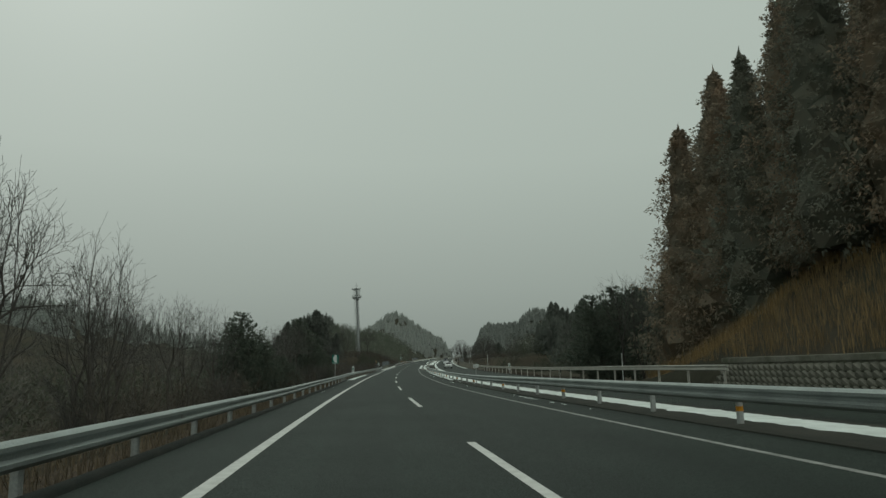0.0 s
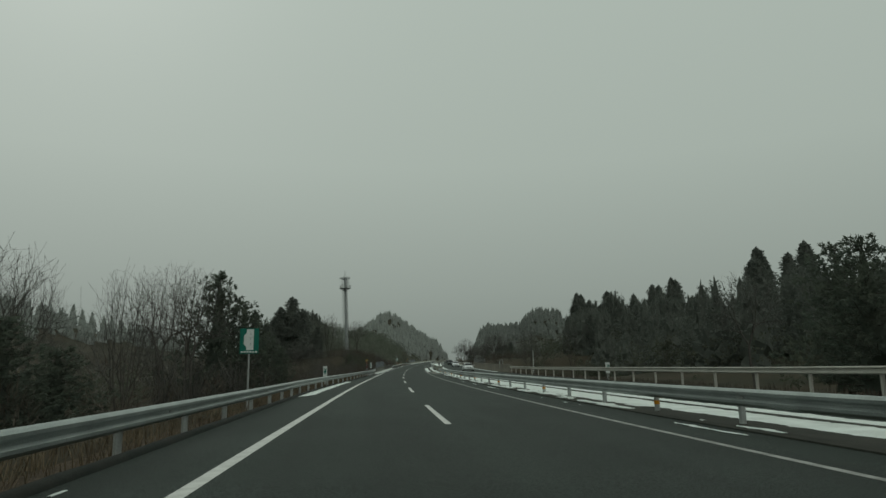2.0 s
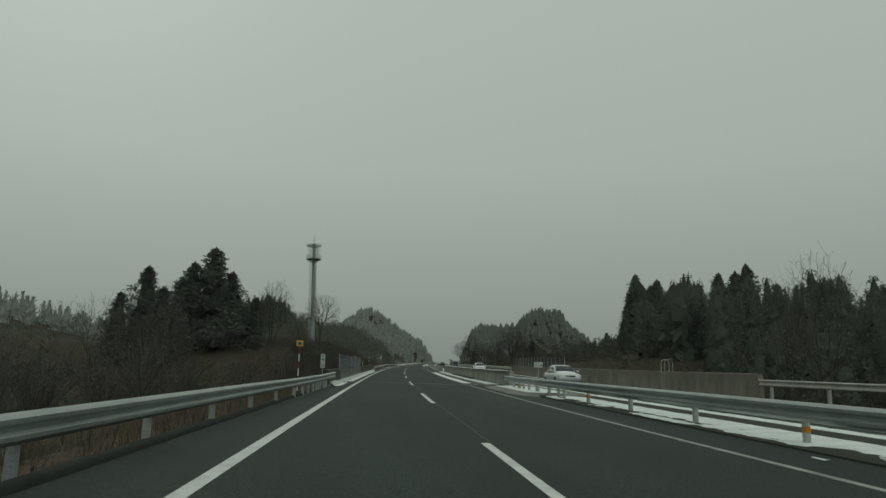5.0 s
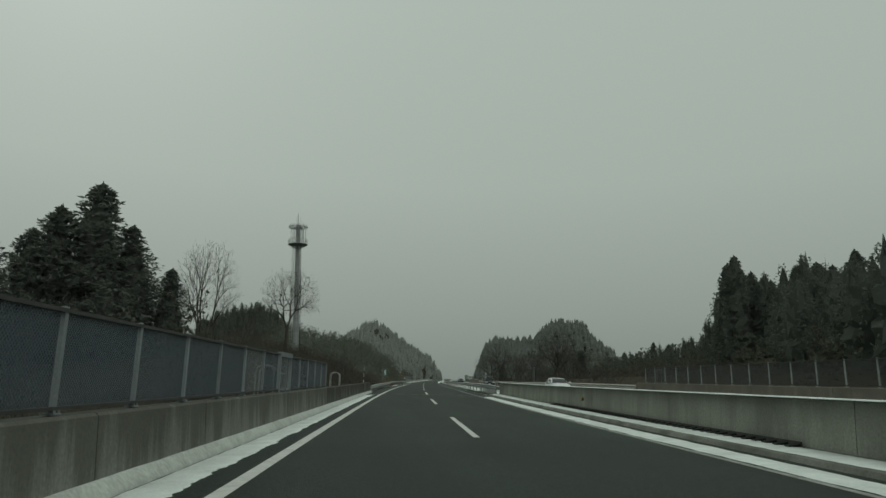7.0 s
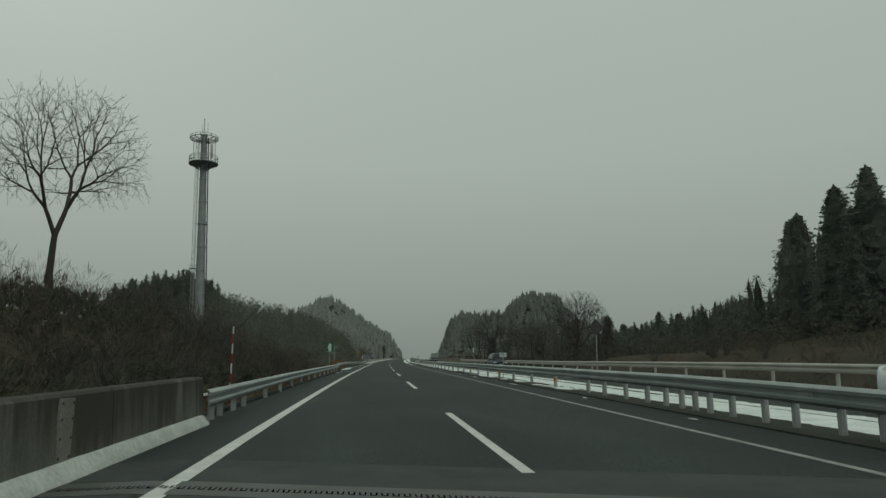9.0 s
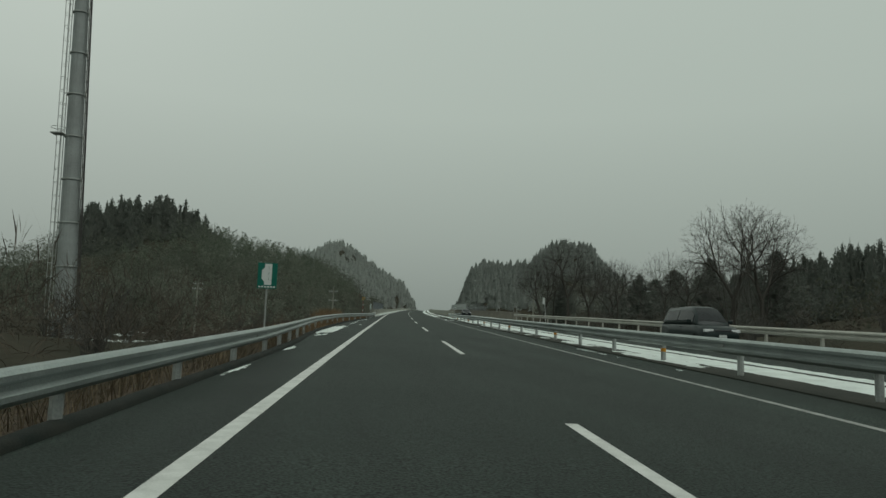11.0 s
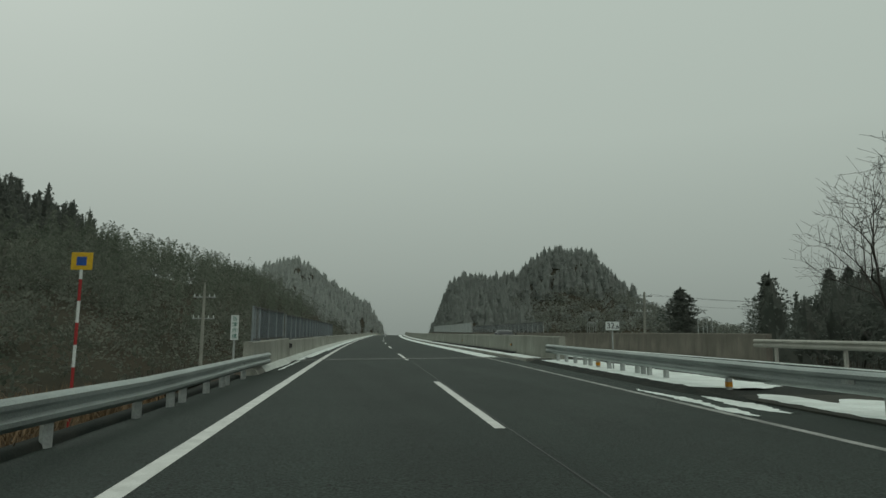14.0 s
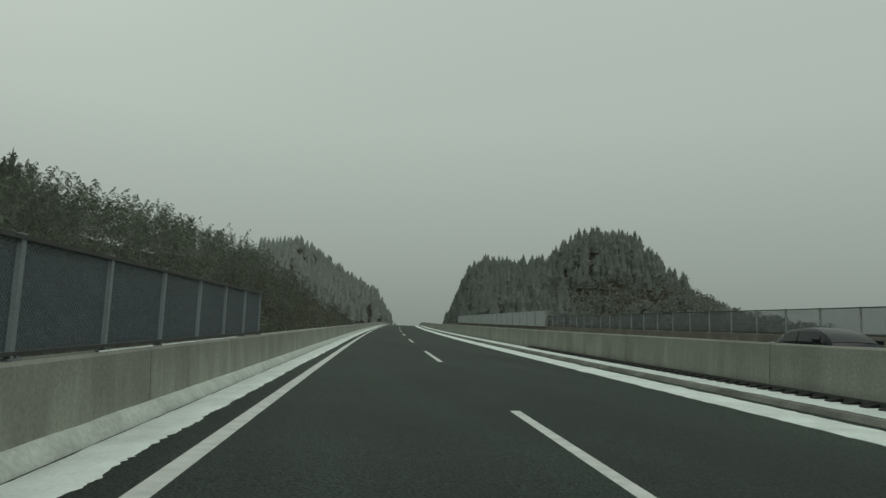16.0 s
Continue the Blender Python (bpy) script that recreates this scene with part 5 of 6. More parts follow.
    for i, a in enumerate((-0.7, 0.2, 1.1, 2.9)):
        bm = bmesh.new()
        x, y = 1.7 * math.cos(a), 1.7 * math.sin(a)
        rod(bm, (x, y, H - 5.0), (x, y, H - 0.6), 0.06, sides=6)
        if i % 2 == 0:
            box(bm, x * 1.1, y * 1.1, H - 2.6, 0.28, 0.18, 2.2, 0.03)
        part("antenna", bm, WHITE, ob)
    bm = bmesh.new()
    rod(bm, (0, 0, H - 0.6), (0, 0, H + 2.2), 0.06, sides=6)
    rod(bm, (0.5, 0.2, H), (0.5, 0.2, H + 1.6), 0.045, 0.02, sides=5)
    rod(bm, (-0.4, 0.5, H), (-0.4, 0.5, H + 1.3), 0.045, 0.02, sides=5)
    part("lightning_rod", bm, POSTS, ob)
    bm = bmesh.new()
    box(bm, -r(18) - 0.5, -0.3, 18, 0.9, 0.9, 0.08)
    ring(bm, 18.5, 0.55, 0.025, 10, -r(18) - 0.5, -0.3)
    part("rest_platform", bm, POSTS, ob)


radio_mast(320.5, -28.2, -3.5, 36.2, -2.3)


# ---- utility poles ----
def utility_pole(s, off, h0, h1, arms=2, lean=0.0, tip=0.05, drop=0.75):
    ob = thing("utility_pole", "grey concrete utility pole with crossarms and insulators", "utility pole", stand(s, off, 0) @ pose(0, 0, 0, 0, lean, 0), group="utility poles")
    bm = bmesh.new()
    rod(bm, (0, 0, h0), (0, 0, h1), 0.17, 0.10, 12)
    rod(bm, (0, 0, h1), (0, 0, h1 + tip), 0.10, 0.03, 8)
    part("shaft", bm, CONCRETE, ob)
    for i in range(arms):
        z = h1 - 0.35 - drop * i
        bm = bmesh.new()
        box(bm, 0, 0.12, z, 1.6, 0.08, 0.08)
        arm = part("crossarm", bm, POSTS, ob)
        for x in (-0.7, -0.35, 0.35, 0.7):
            bm = bmesh.new()
            rod(bm, (x, 0.12, z + 0.04), (x, 0.12, z + 0.10), 0.05, 0.05, 8)
            rod(bm, (x, 0.12, z + 0.10), (x, 0.12, z + 0.22), 0.035, 0.025, 8)
            part("insulator", bm, WHITE, arm)
    return ob


utility_pole(367.5, -31.9, -6, 4.0)
utility_pole(386.0, -13.6, -6, 3.95, 2, 0.0, 0.75, 1.55)
utility_pole(398.8, 24.8, -8, 5.2, 3, 1.5)
utility_pole(404.0, 66.0, -8, 6.0, 2)


def cable(a, b, sag, r=0.011):
    """A thin wire that sags between two poles."""
    pts = [a.lerp(b, u) - Vector((0, 0, sag * 4 * u * (1 - u))) for u in np.linspace(0, 1, 11)]
    ob = thing("overhead_cable", "thin black overhead power cable between poles", "cable", group="overhead cables")
    tube_mesh("wire", [[(*p, r) for p in pts]], BLACK, ob)


for x, z in ((-0.7, 5.0), (0.7, 5.0), (-0.7, 4.25)):
    cable(at(398.8, 24.8 + x, z), at(404.0, 66.0 + x, z + 0.8), 0.9)



# ---- drain box in the parapet ----
drain = thing("scupper_box", "dark recessed steel box in the concrete parapet", "scupper box", stand(365.33, FACE - 0.02, 0.56))
bm = bmesh.new()
box(bm, 0.0, 0, 0, 0.05, 0.62, 0.21, 0.008)
part("frame", bm, IRON, drain)
bm = bmesh.new()
for k in range(12):
    box(bm, 0.028, -0.264 + 0.048 * k, 0, 0.010, 0.018, 0.16)
part("grille", bm, BLACK, drain)


# ---- steel plate over the parapet's joint ----
plate = thing("joint_plate", "grey bolted steel plate over the joint of the parapet", "steel plate", stand(224.5, FACE - 0.012, 0))
bm = bmesh.new()
box(bm, -0.012, 0, 0.42, 0.03, 0.34, 0.70, 0.003)
part("plate", bm, KERB, plate)
for y in (-0.13, 0.13):
    for z in (0.15, 0.35, 0.55, 0.72):
        bm = bmesh.new()
        rod(bm, (0, y, z), (0.016, y, z), 0.014, sides=6)
        part("bolt", bm, IRON, plate)


# ---- oncoming cars, at rest ----
GLASS = material("car_window", (0.015, 0.018, 0.02), 0.12, spec=0.35, bump=0)
TYRE = material("tyre", (0.018, 0.018, 0.018), 0.85, bump=0.1)
RIM = material("alloy_rim", (0.5, 0.5, 0.5), 0.35, 0.8, bump=0)
LAMP = material("headlamp", (0.75, 0.77, 0.78), 0.12, spec=0.7, bump=0)


def loft(rings):
    bm = bmesh.new()
    rows = [[bm.verts.new(p) for p in r] for r in rings]
    k = len(rows[0])
    for a, b in zip(rows[:-1], rows[1:]):
        for j in range(k):
            bm.faces.new((a[j], a[(j + 1) % k], b[(j + 1) % k], b[j]))
    bm.faces.new(rows[0][::-1])
    bm.faces.new(rows[-1])
    bmesh.ops.recalc_face_normals(bm, faces=bm.faces)
    return bm


def car(s, off, label, paint, length, width, height, hood, belt, screen, rear, roof_front, roof_rear, tail):
    """A car that faces back along the road. Places along its length run from the nose (0) to the tail (length)."""
    ob = thing("car", label, "car", stand(s, off, 0.02), group="oncoming cars")
    w = width / 2
    nose = -length / 2

    def ring_at(y, ww, z0, z1, round_=0.16):
        return [(-ww, y, z0 + 0.1), (-ww, y, (z0 + z1) / 2), (-ww + 0.03, y, z1 - round_), (-ww + 0.10, y, z1 - 0.04), (-ww * 0.5, y, z1), (ww * 0.5, y, z1), (ww - 0.10, y, z1 - 0.04), (ww - 0.03, y, z1 - round_), (ww, y, (z0 + z1) / 2), (ww, y, z0 + 0.1), (ww - 0.12, y, z0), (-ww + 0.12, y, z0)]

    body = [(0.0, w * 0.78, 0.32, hood * 0.72), (0.10, w * 0.90, 0.24, hood * 0.86), (0.45, w * 0.98, 0.20, hood * 0.94), (screen, w, 0.20, hood), (length * 0.45, w, 0.20, belt), (length * 0.75, w, 0.20, belt + 0.02), (rear, w * 0.98, 0.22, belt + 0.03), (length - 0.12, w * 0.93, 0.26, tail), (length, w * 0.84, 0.36, tail - 0.12)]
    part("body", loft([ring_at(nose + y, a, b, c) for y, a, b, c in body]), paint, ob, smooth=True)

    def cabin(y, ww, z0, z1, k=1.0):
        lean = 0.34 * (z1 - z0)
        return [(-ww * k, y, z0), (-(ww - lean * 0.3) * k, y, z0 + (z1 - z0) * 0.35), (-(ww - lean * 0.75) * k, y, z0 + (z1 - z0) * 0.78), (-(ww - lean * 1.15) * k, y, z1 - 0.02), (-ww * 0.35 * k, y, z1 + 0.012), (ww * 0.35 * k, y, z1 + 0.012), ((ww - lean * 1.15) * k, y, z1 - 0.02), ((ww - lean * 0.75) * k, y, z0 + (z1 - z0) * 0.78), ((ww - lean * 0.3) * k, y, z0 + (z1 - z0) * 0.35), (ww * k, y, z0)]

    # side profile of the upper body from the foot of the windscreen over the roof to the tail
    knots_y = [screen - 0.05, (screen + roof_front) / 2, roof_front, roof_front + 0.35, (roof_front + roof_rear) / 2, roof_rear, (roof_rear + rear) / 2 + 0.05, rear + 0.08]
    knots_z = [hood + 0.01, hood + (height - hood) * 0.58, height - 0.075, height - 0.02, height, height - 0.035, belt + (height - belt) * 0.60, belt + 0.04]
    wide = [0.84, 0.88, 0.91, 0.92, 0.92, 0.91, 0.90, 0.86]
    part("upper_body", loft([cabin(nose + y, w * a, (hood if y < roof_front else belt) - 0.06, z) for y, z, a in zip(knots_y, knots_z, wide)]), paint, ob, smooth=True)

    def pane(name, rows):
        """A curved dark window just proud of the body."""
        bm = bmesh.new()
        grid = [[bm.verts.new(p) for p in r] for r in rows]
        for a, b in zip(grid[:-1], grid[1:]):
            for j in range(len(a) - 1):
                bm.faces.new((a[j], a[j + 1], b[j + 1], b[j]))
        bmesh.ops.recalc_face_normals(bm, faces=bm.faces)
        part(name, bm, GLASS, ob, "dark car window", smooth=True)

    top_at = lambda y: float(np.interp(y, knots_y, knots_z))
    half_at = lambda y: w * float(np.interp(y, knots_y, wide))
    for name, y0, y1, side in (("windscreen", screen + 0.06, roof_front - 0.02, -0.012), ("rear_window", rear - 0.02, roof_rear + 0.06, 0.012)):
        rows = []
        for u in np.linspace(0, 1, 5):
            y = y0 + (y1 - y0) * u
            z = top_at(y)
            lean = 0.34 * (z - belt + 0.06)
            h = max(0.3, half_at(y) - lean * 1.15 - 0.03)
            rows.append([(h * v, nose + y + side, z + 0.012 - 0.028 * v * v + 0.012) for v in np.linspace(-1, 1, 7)])
        pane(name, rows)
    for x in (-1, 1):
        for y0, y1 in ((roof_front - 0.28, (screen + rear) / 2 + 0.12), ((screen + rear) / 2 + 0.20, roof_rear + 0.18)):
            rows = []
            for y in np.linspace(y0, y1, 5):
                z0, z1 = belt - 0.06, top_at(y)
                lean = 0.34 * (z1 - z0)
                lo, hi = 0.24, 0.80
                rows.append([(x * (half_at(y) - lean * (0.3 + (t - 0.35) * 1.047 if t > 0.35 else t * 0.857) + 0.014), nose + y, z0 + (z1 - z0) * t) for t in np.linspace(lo, hi, 4)])
            pane("side_window", rows)
    for x in (-1, 1):
        bm = bmesh.new()
        box(bm, x * (w + 0.08), nose + screen + 0.35, belt + 0.08, 0.2, 0.12, 0.14, 0.03)
        part("wing_mirror", bm, paint, ob)
        bm = bmesh.new()
        box(bm, x * w * 0.68, nose + 0.10, hood * 0.74, 0.40, 0.16, 0.13, 0.03)
        part("headlight", bm, LAMP, ob)
        for y in (0.85, length - 0.85):
            bm = bmesh.new()
            rod(bm, (x * (w - 0.19), nose + y, 0.31), (x * (w + 0.012), nose + y, 0.31), 0.31, sides=20)
            tyre = part("wheel", bm, TYRE, ob)
            bm = bmesh.new()
            rod(bm, (x * (w + 0.0), nose + y, 0.31), (x * (w + 0.022), nose + y, 0.31), 0.20, sides=14)
            part("rim", bm, RIM, tyre)
        bm = bmesh.new()
        box(bm, x * (w - 0.015), nose + length * 0.5, belt - 0.16, 0.05, 0.18, 0.03, 0.008)
        part("door_handle", bm, paint, ob)
    bm = bmesh.new()
    box(bm, 0, nose + 0.03, hood * 0.70, width * 0.42, 0.06, 0.14, 0.02)
    part("grille", bm, BLACK, ob)
    bm = bmesh.new()
    box(bm, 0, nose + 0.06, 0.34, width * 0.60, 0.06, 0.12, 0.02)
    part("air_intake", bm, BLACK, ob)
    bm = bmesh.new()
    box(bm, 0, nose - 0.005, 0.50, 0.33, 0.02, 0.16)
    part("number_plate", bm, WHITE, ob)


def paint(name, colour, metal=0.3):
    return material(name, colour, 0.28, metal, second=tuple(c * 0.9 for c in colour), scale=1, fine=200, bump=0, spec=0.4)


car(170.5, 11.2, "silver saloon car facing the bridge on the oncoming lanes", paint("silver_paint", (0.60, 0.63, 0.62), 0.35), 4.8, 1.8, 1.48, 0.92, 0.95, 1.35, 4.05, 2.15, 3.45, 1.0)
car(231.0, 12.0, "white hatchback car on the oncoming lanes behind the parapet", paint("white_paint", (0.70, 0.74, 0.75), 0.0), 4.4, 1.74, 1.52, 0.95, 1.00, 1.05, 4.15, 2.0, 3.5, 1.15)
car(294.8, 12.0, "dark green minivan on the oncoming lanes", paint("dark_green_paint", (0.012, 0.022, 0.022), 0.2), 4.7, 1.75, 1.85, 1.02, 1.08, 0.9, 4.55, 1.6, 4.4, 1.2)
car(401.6, 11.6, "black saloon car with chrome window trim on the oncoming lanes", paint("black_paint", (0.012, 0.014, 0.017), 0.2), 4.9, 1.82, 1.45, 0.92, 0.96, 1.4, 4.15, 2.2, 3.5, 1.02)


# ---- planting ----
CEDARS = [conifer(11 + i, 20, 3.9, RUSTY if i % 2 else CEDAR, "tall dark cedar with drooping branches and a pointed crown", clear=0.02, boughs=360, puffs=4, slips=11, slip=0.27, ragged=0.34, core=0.66, sharp=0.66) for i in range(4)]
WOODS = [conifer(21 + i, 20, 3.7, MISTY, "dark cedar at the edge of a plantation", clear=0.02, boughs=230, puffs=3, slips=6, slip=0.52, ragged=0.34, core=0.74, sharp=0.56) for i in range(3)]
FIRS = [conifer(31 + i, 14, 4.0, MISTY, "dark green conifer with ragged layered branches", clear=0.03, ragged=0.55, boughs=230, puffs=4, slips=6, slip=0.36, core=0.44, sharp=0.80) for i in range(3)]
PINES = [pine(51 + i, 8, 2.7, "young dark green pine with upright tufts of needles") for i in range(2)]
BARES = [bare_tree(71 + i, 10, (3.2, 2.4, 3.6, 2.8)[i], "leafless grey deciduous tree with fine twigs", stems=(1, 3, 2, 4)[i], tips=(640, 520, 680, 560)[i], slim=0.0056, fine=0.0062, clear=(0.24, 0.12, 0.18, 0.06)[i]) for i in range(4)]
VASES = [bare_tree(91 + i, 10, (3.6, 3.1, 2.9)[i], "leafless tree with a rounded crown of fine ascending branches", stems=(1, 2, 3)[i], tips=(2000, 1300, 1700)[i], clear=(0.19, 0.2, 0.10)[i], rise_in=0.06, slim=0.0052, fine=0.0065, cup=0.5) for i in range(3)]
BUSHES = [bush(101 + i, 2.6, 1.8, BROWN, "tangled leafless brush with brown dead leaves", True, 180) for i in range(3)]
EVERGREENS = [bush(111 + i, 4.0, 2.2, BROAD, "dense dark evergreen shrub", False, 1000) for i in range(2)]

rng = np.random.default_rng(5)

# tall cedars over the retaining wall; the front row first
for i, (s, off, top) in enumerate([(58.5, 29, 19), (54, 24.5, 22), (56, 28, 23.5), (49, 25.5, 25), (44, 25, 24), (40, 26, 27), (36, 25.5, 28), (31, 26.5, 29), (46, 30, 29), (38, 31, 31), (26, 27.5, 30), (21, 28, 29), (15, 28, 30), (8, 28, 29)]):
    k = (top - land(s, off)) / 20
    plant(CEDARS[i % 4], s, off, k, 77 * i, stretch=1.02)
for i in range(4):
    s = rng.uniform(0, 52)
    off = 33 + rng.uniform(0, 14)
    plant(CEDARS[i % 4], s, off, rng.uniform(0.95, 1.25), rng.uniform(0, 360), stretch=1.1)
for i, (s, off, top, wide) in enumerate([(60, 26.6, 15.5, 1.25), (61.5, 25.6, 10.5, 1.5), (64.5, 28.5, 9.0, 1.7)]):
    plant(CEDARS[(i + 1) % 4], s, off, (top - land(s, off)) / 20, 130 * i, stretch=wide)
# edge of the wood after the cut
for s, off, top, kind in [(66, 19.5, 8.2, 0), (70, 23, 9.5, 1), (75, 27, 10, 0), (82, 24, 8, 1), (90, 28, 9, 0)]:
    plant(PINES[kind], s, off, (top - land(s, off)) / 8, s * 31, stretch=1.15)
for s, off, top in [(64, 21.5, 10.4), (61, 22.5, 9.5), (68, 26, 11), (151, 18.8, 7.5), (157, 20.5, 7.0), (145, 24, 8), (73, 24, 8.5), (100, 27, 9)]:
    plant(BARES[int(s) % 4], s, off, (top - land(s, off)) / 10, s * 13)
# plantation along the right
spots = [(198, 80, 27), (203, 84, 25), (212, 99, 30.6), (207, 92, 27), (193, 77, 24), (188, 74, 23), (183, 72, 22), (220, 104, 31), (304.2, 62.2, 26.1), (292.5, 58.3, 25.6), (298, 64, 23.4), (304, 69.5, 22), (309, 73.5, 21.5), (296, 61, 23.5), (297, 63, 22), (301, 66, 22), (292, 69.7, 23.6), (291, 62, 20), (293, 56.8, 20.5), (292, 55.6, 17.5), (292, 54.6, 13), (287, 62, 19), (285, 66, 21), (281, 70, 22), (337, 100, 33), (330, 106, 35), (344, 82, 31), (350, 84, 31), (306, 72, 23), (312, 75, 24), (318, 77, 25), (325, 80, 27), (375, 123, 39), (360, 110, 35), (338, 92, 29)]
for i, (s, off, top) in enumerate(spots):
    plant(WOODS[i % 3], s, off, (top - land(s, off)) / 20, 51 * i, stretch=1.2)
for i in range(14):
    s = rng.uniform(105, 215)
    plant(EVERGREENS[i % 2], s, 28 + rng.uniform(0, 22), rng.uniform(0.9, 1.7), rng.uniform(0, 360))
for s, off, top in [(436, 88, 17), (442, 78, 13), (450, 80, 13.4), (430, 92, 16), (425, 98, 17), (415, 104, 18), (446, 84, 12), (428, 55, 10.2), (432, 58, 8.5), (406.5, 32.2, 6.4), (362, 22, 6.0), (360, 38, 8.5), (352, 30, 7), (378, 42, 8), (340, 34, 8.5), (333, 38, 9)]:
    plant(FIRS[int(s) % 3], s, off, (top - land(s, off)) / 14, s * 17, stretch=1.7 if top < 10 else 1.25)
plant(VASES[0], 350.4, 19.8, (10.9 - land(350.4, 19.8)) / 10, 200, stretch=1.0)
plant(VASES[1], 353.6, 17.4, (8.8 - land(353.6, 17.4)) / 10, 60, stretch=1.5)
plant(BARES[2], 358.6, 18.4, (8.4 - land(358.6, 18.4)) / 10, 60, stretch=1.25)
plant(BARES[0], 355.5, 19.2, (7.2 - land(355.5, 19.2)) / 10, 140, stretch=1.2)
for s, off, top in [(352, 23, 8.2), (358, 28.3, 8.9), (399.8, 48.7, 12), (328, 31, 12.7), (322, 30, 11), (331, 35, 12), (316, 21, 6.0), (319, 26, 8), (342, 24, 8.5), (336, 27, 9)]:
    plant((BARES + VASES)[int(s) % 6], s, off, (top - land(s, off)) / 10, s * 23, stretch=1.15)
# left: brush and bare trees from the start to the first bridge
for s, off, top in [(47, -17, 6.6), (52.4, -13.6, 6.6), (45, -14, 6.2), (40, -16, 6.0), (96.3, -14.6, 8.1), (93, -15.5, 7.6), (88, -12.6, 7.6), (84, -12.8, 7.0), (81, -13.5, 6.4), (91, -17, 7.5), (27, -11.5, 6.0), (36, -12, 5.6), (42, -12.5, 5.8), (66, -15, 6.2), (10, -10, 6.4), (18, -14, 8.0), (25, -16, 7.5), (23, -10.5, 6.5), (20, -12, 7.2), (16.5, -10.5, 6.8), (30, -14, 6.4), (34, -15, 6.2), (13, -9.5, 5.5), (74, -16, 6.6), (78, -17, 6.8), (70, -18, 6.4), (85, -20, 7), (166, -16.8, 6.6), (160, -14.5, 5.0), (164, -19, 5.5), (112, -22, 8)]:
    plant(BARES[int(s * 3) % 4], s, off, (top - land(s, off)) / 10, s * 37)
for s, off, top, kind in [(59.4, -13.3, 6.4, 0), (61.5, -14.6, 5.6, 1), (63, -12.4, 4.6, 0), (57.5, -12, 4.0, 1), (55, -10.5, 3.6, 0), (66, -10.9, 2.7, 0), (68.5, -10.6, 2.0, 1), (64.5, -11.6, 2.4, 1), (101.5, -14.4, 8.7, 1), (104, -13.0, 6.8, 0), (108, -12, 4.4, 0), (110, -11, 3.2, 1)]:
    plant(PINES[kind], s, off, (top - land(s, off)) / 8, s * 41, stretch=1.1 if top > 3 else 1.7)
for i in range(46):
    s = rng.uniform(8, 160)
    off = -8.2 - rng.uniform(0, 9)
    plant(BUSHES[i % 3], s, off, rng.uniform(0.6, 1.15), rng.uniform(0, 360))
for i in range(14):
    s = rng.uniform(115, 205)
    plant(EVERGREENS[i % 2], s, -14 - rng.uniform(0, 14), rng.uniform(0.8, 1.4), rng.uniform(0, 360))
# conifer group by the first bridge
for s, off, top in [(234, -32.4, 19.9), (227.7, -40.6, 15.6), (229.3, -35.8, 14.1), (236.1, -29.8, 16.1), (236.6, -25.7, 11.8), (232, -35, 17), (238, -33, 15), (225, -37, 12), (231, -30, 13), (224, -43, 11), (240, -30, 12.5)]:
    plant(FIRS[int(s) % 3], s, off, (top - land(s, off)) / 14, s * 17, stretch=1.6)
for s, off, top in ((209.8, -9.6, 2.7), (211.6, -10.9, 3.1), (214.5, -12.6, 3.3), (212.4, -9.4, 2.0)):
    plant(EVERGREENS[int(s) % 2], s, off, (top - land(s, off)) / 4, 50 * s, stretch=0.75)
plant(EVERGREENS[0], 205.3, -13.3, (5.0 - land(205.3, -13.3)) / 4, stretch=0.6)
plant(EVERGREENS[1], 207.5, -12.6, (3.6 - land(207.5, -12.6)) / 4, 40, stretch=0.6)
for i in range(26):
    s = rng.uniform(150, 208)
    plant(BUSHES[i % 3], s, -9.5 - rng.uniform(0, 16), rng.uniform(0.8, 1.4), rng.uniform(0, 360))
plant(VASES[2], 239.0, -23.0, (14.4 - land(239.0, -23.0)) / 9.4, 30)
plant(VASES[0], 248.0, -16.0, (13.0 - land(248.0, -16.0)) / 9.4, 75)
plant(BARES[2], 241.5, -19.4, (9.1 - land(241.5, -19.4)) / 10, 10, stretch=1.2)
plant(BARES[1], 237.5, -17.5, 0.45, 90)
plant(BARES[0], 252, -13, 0.34, 90)
plant(BARES[3], 246, -9.4, 0.36, 40)
plant(BUSHES[1], 250.5, -9.6, 1.5, 20)
plant(BUSHES[2], 253.5, -10.4, 1.35, 75)
for i in range(64):
    s = rng.uniform(206, 292)
    off = -7.8 - rng.uniform(0, 13) * (0.4 + 0.6 * ease(s, 200, 225))
    plant(BUSHES[i % 3], s, off, rng.uniform(0.45, 0.85), rng.uniform(0, 360))
for i in range(28):
    s = rng.uniform(228, 345)
    plant(BUSHES[i % 3], s, 18.2 + rng.uniform(0, 12), rng.uniform(0.4, 0.9), rng.uniform(0, 360))
for i in range(14):
    s = rng.uniform(300, 356)
    plant(BUSHES[i % 3], s, -11.5 - rng.uniform(0, 10), rng.uniform(0.25, 0.5), rng.uniform(0, 360))
for p in CEDARS + WOODS + FIRS + PINES + BARES + VASES + BUSHES + EVERGREENS:
    remove(p)


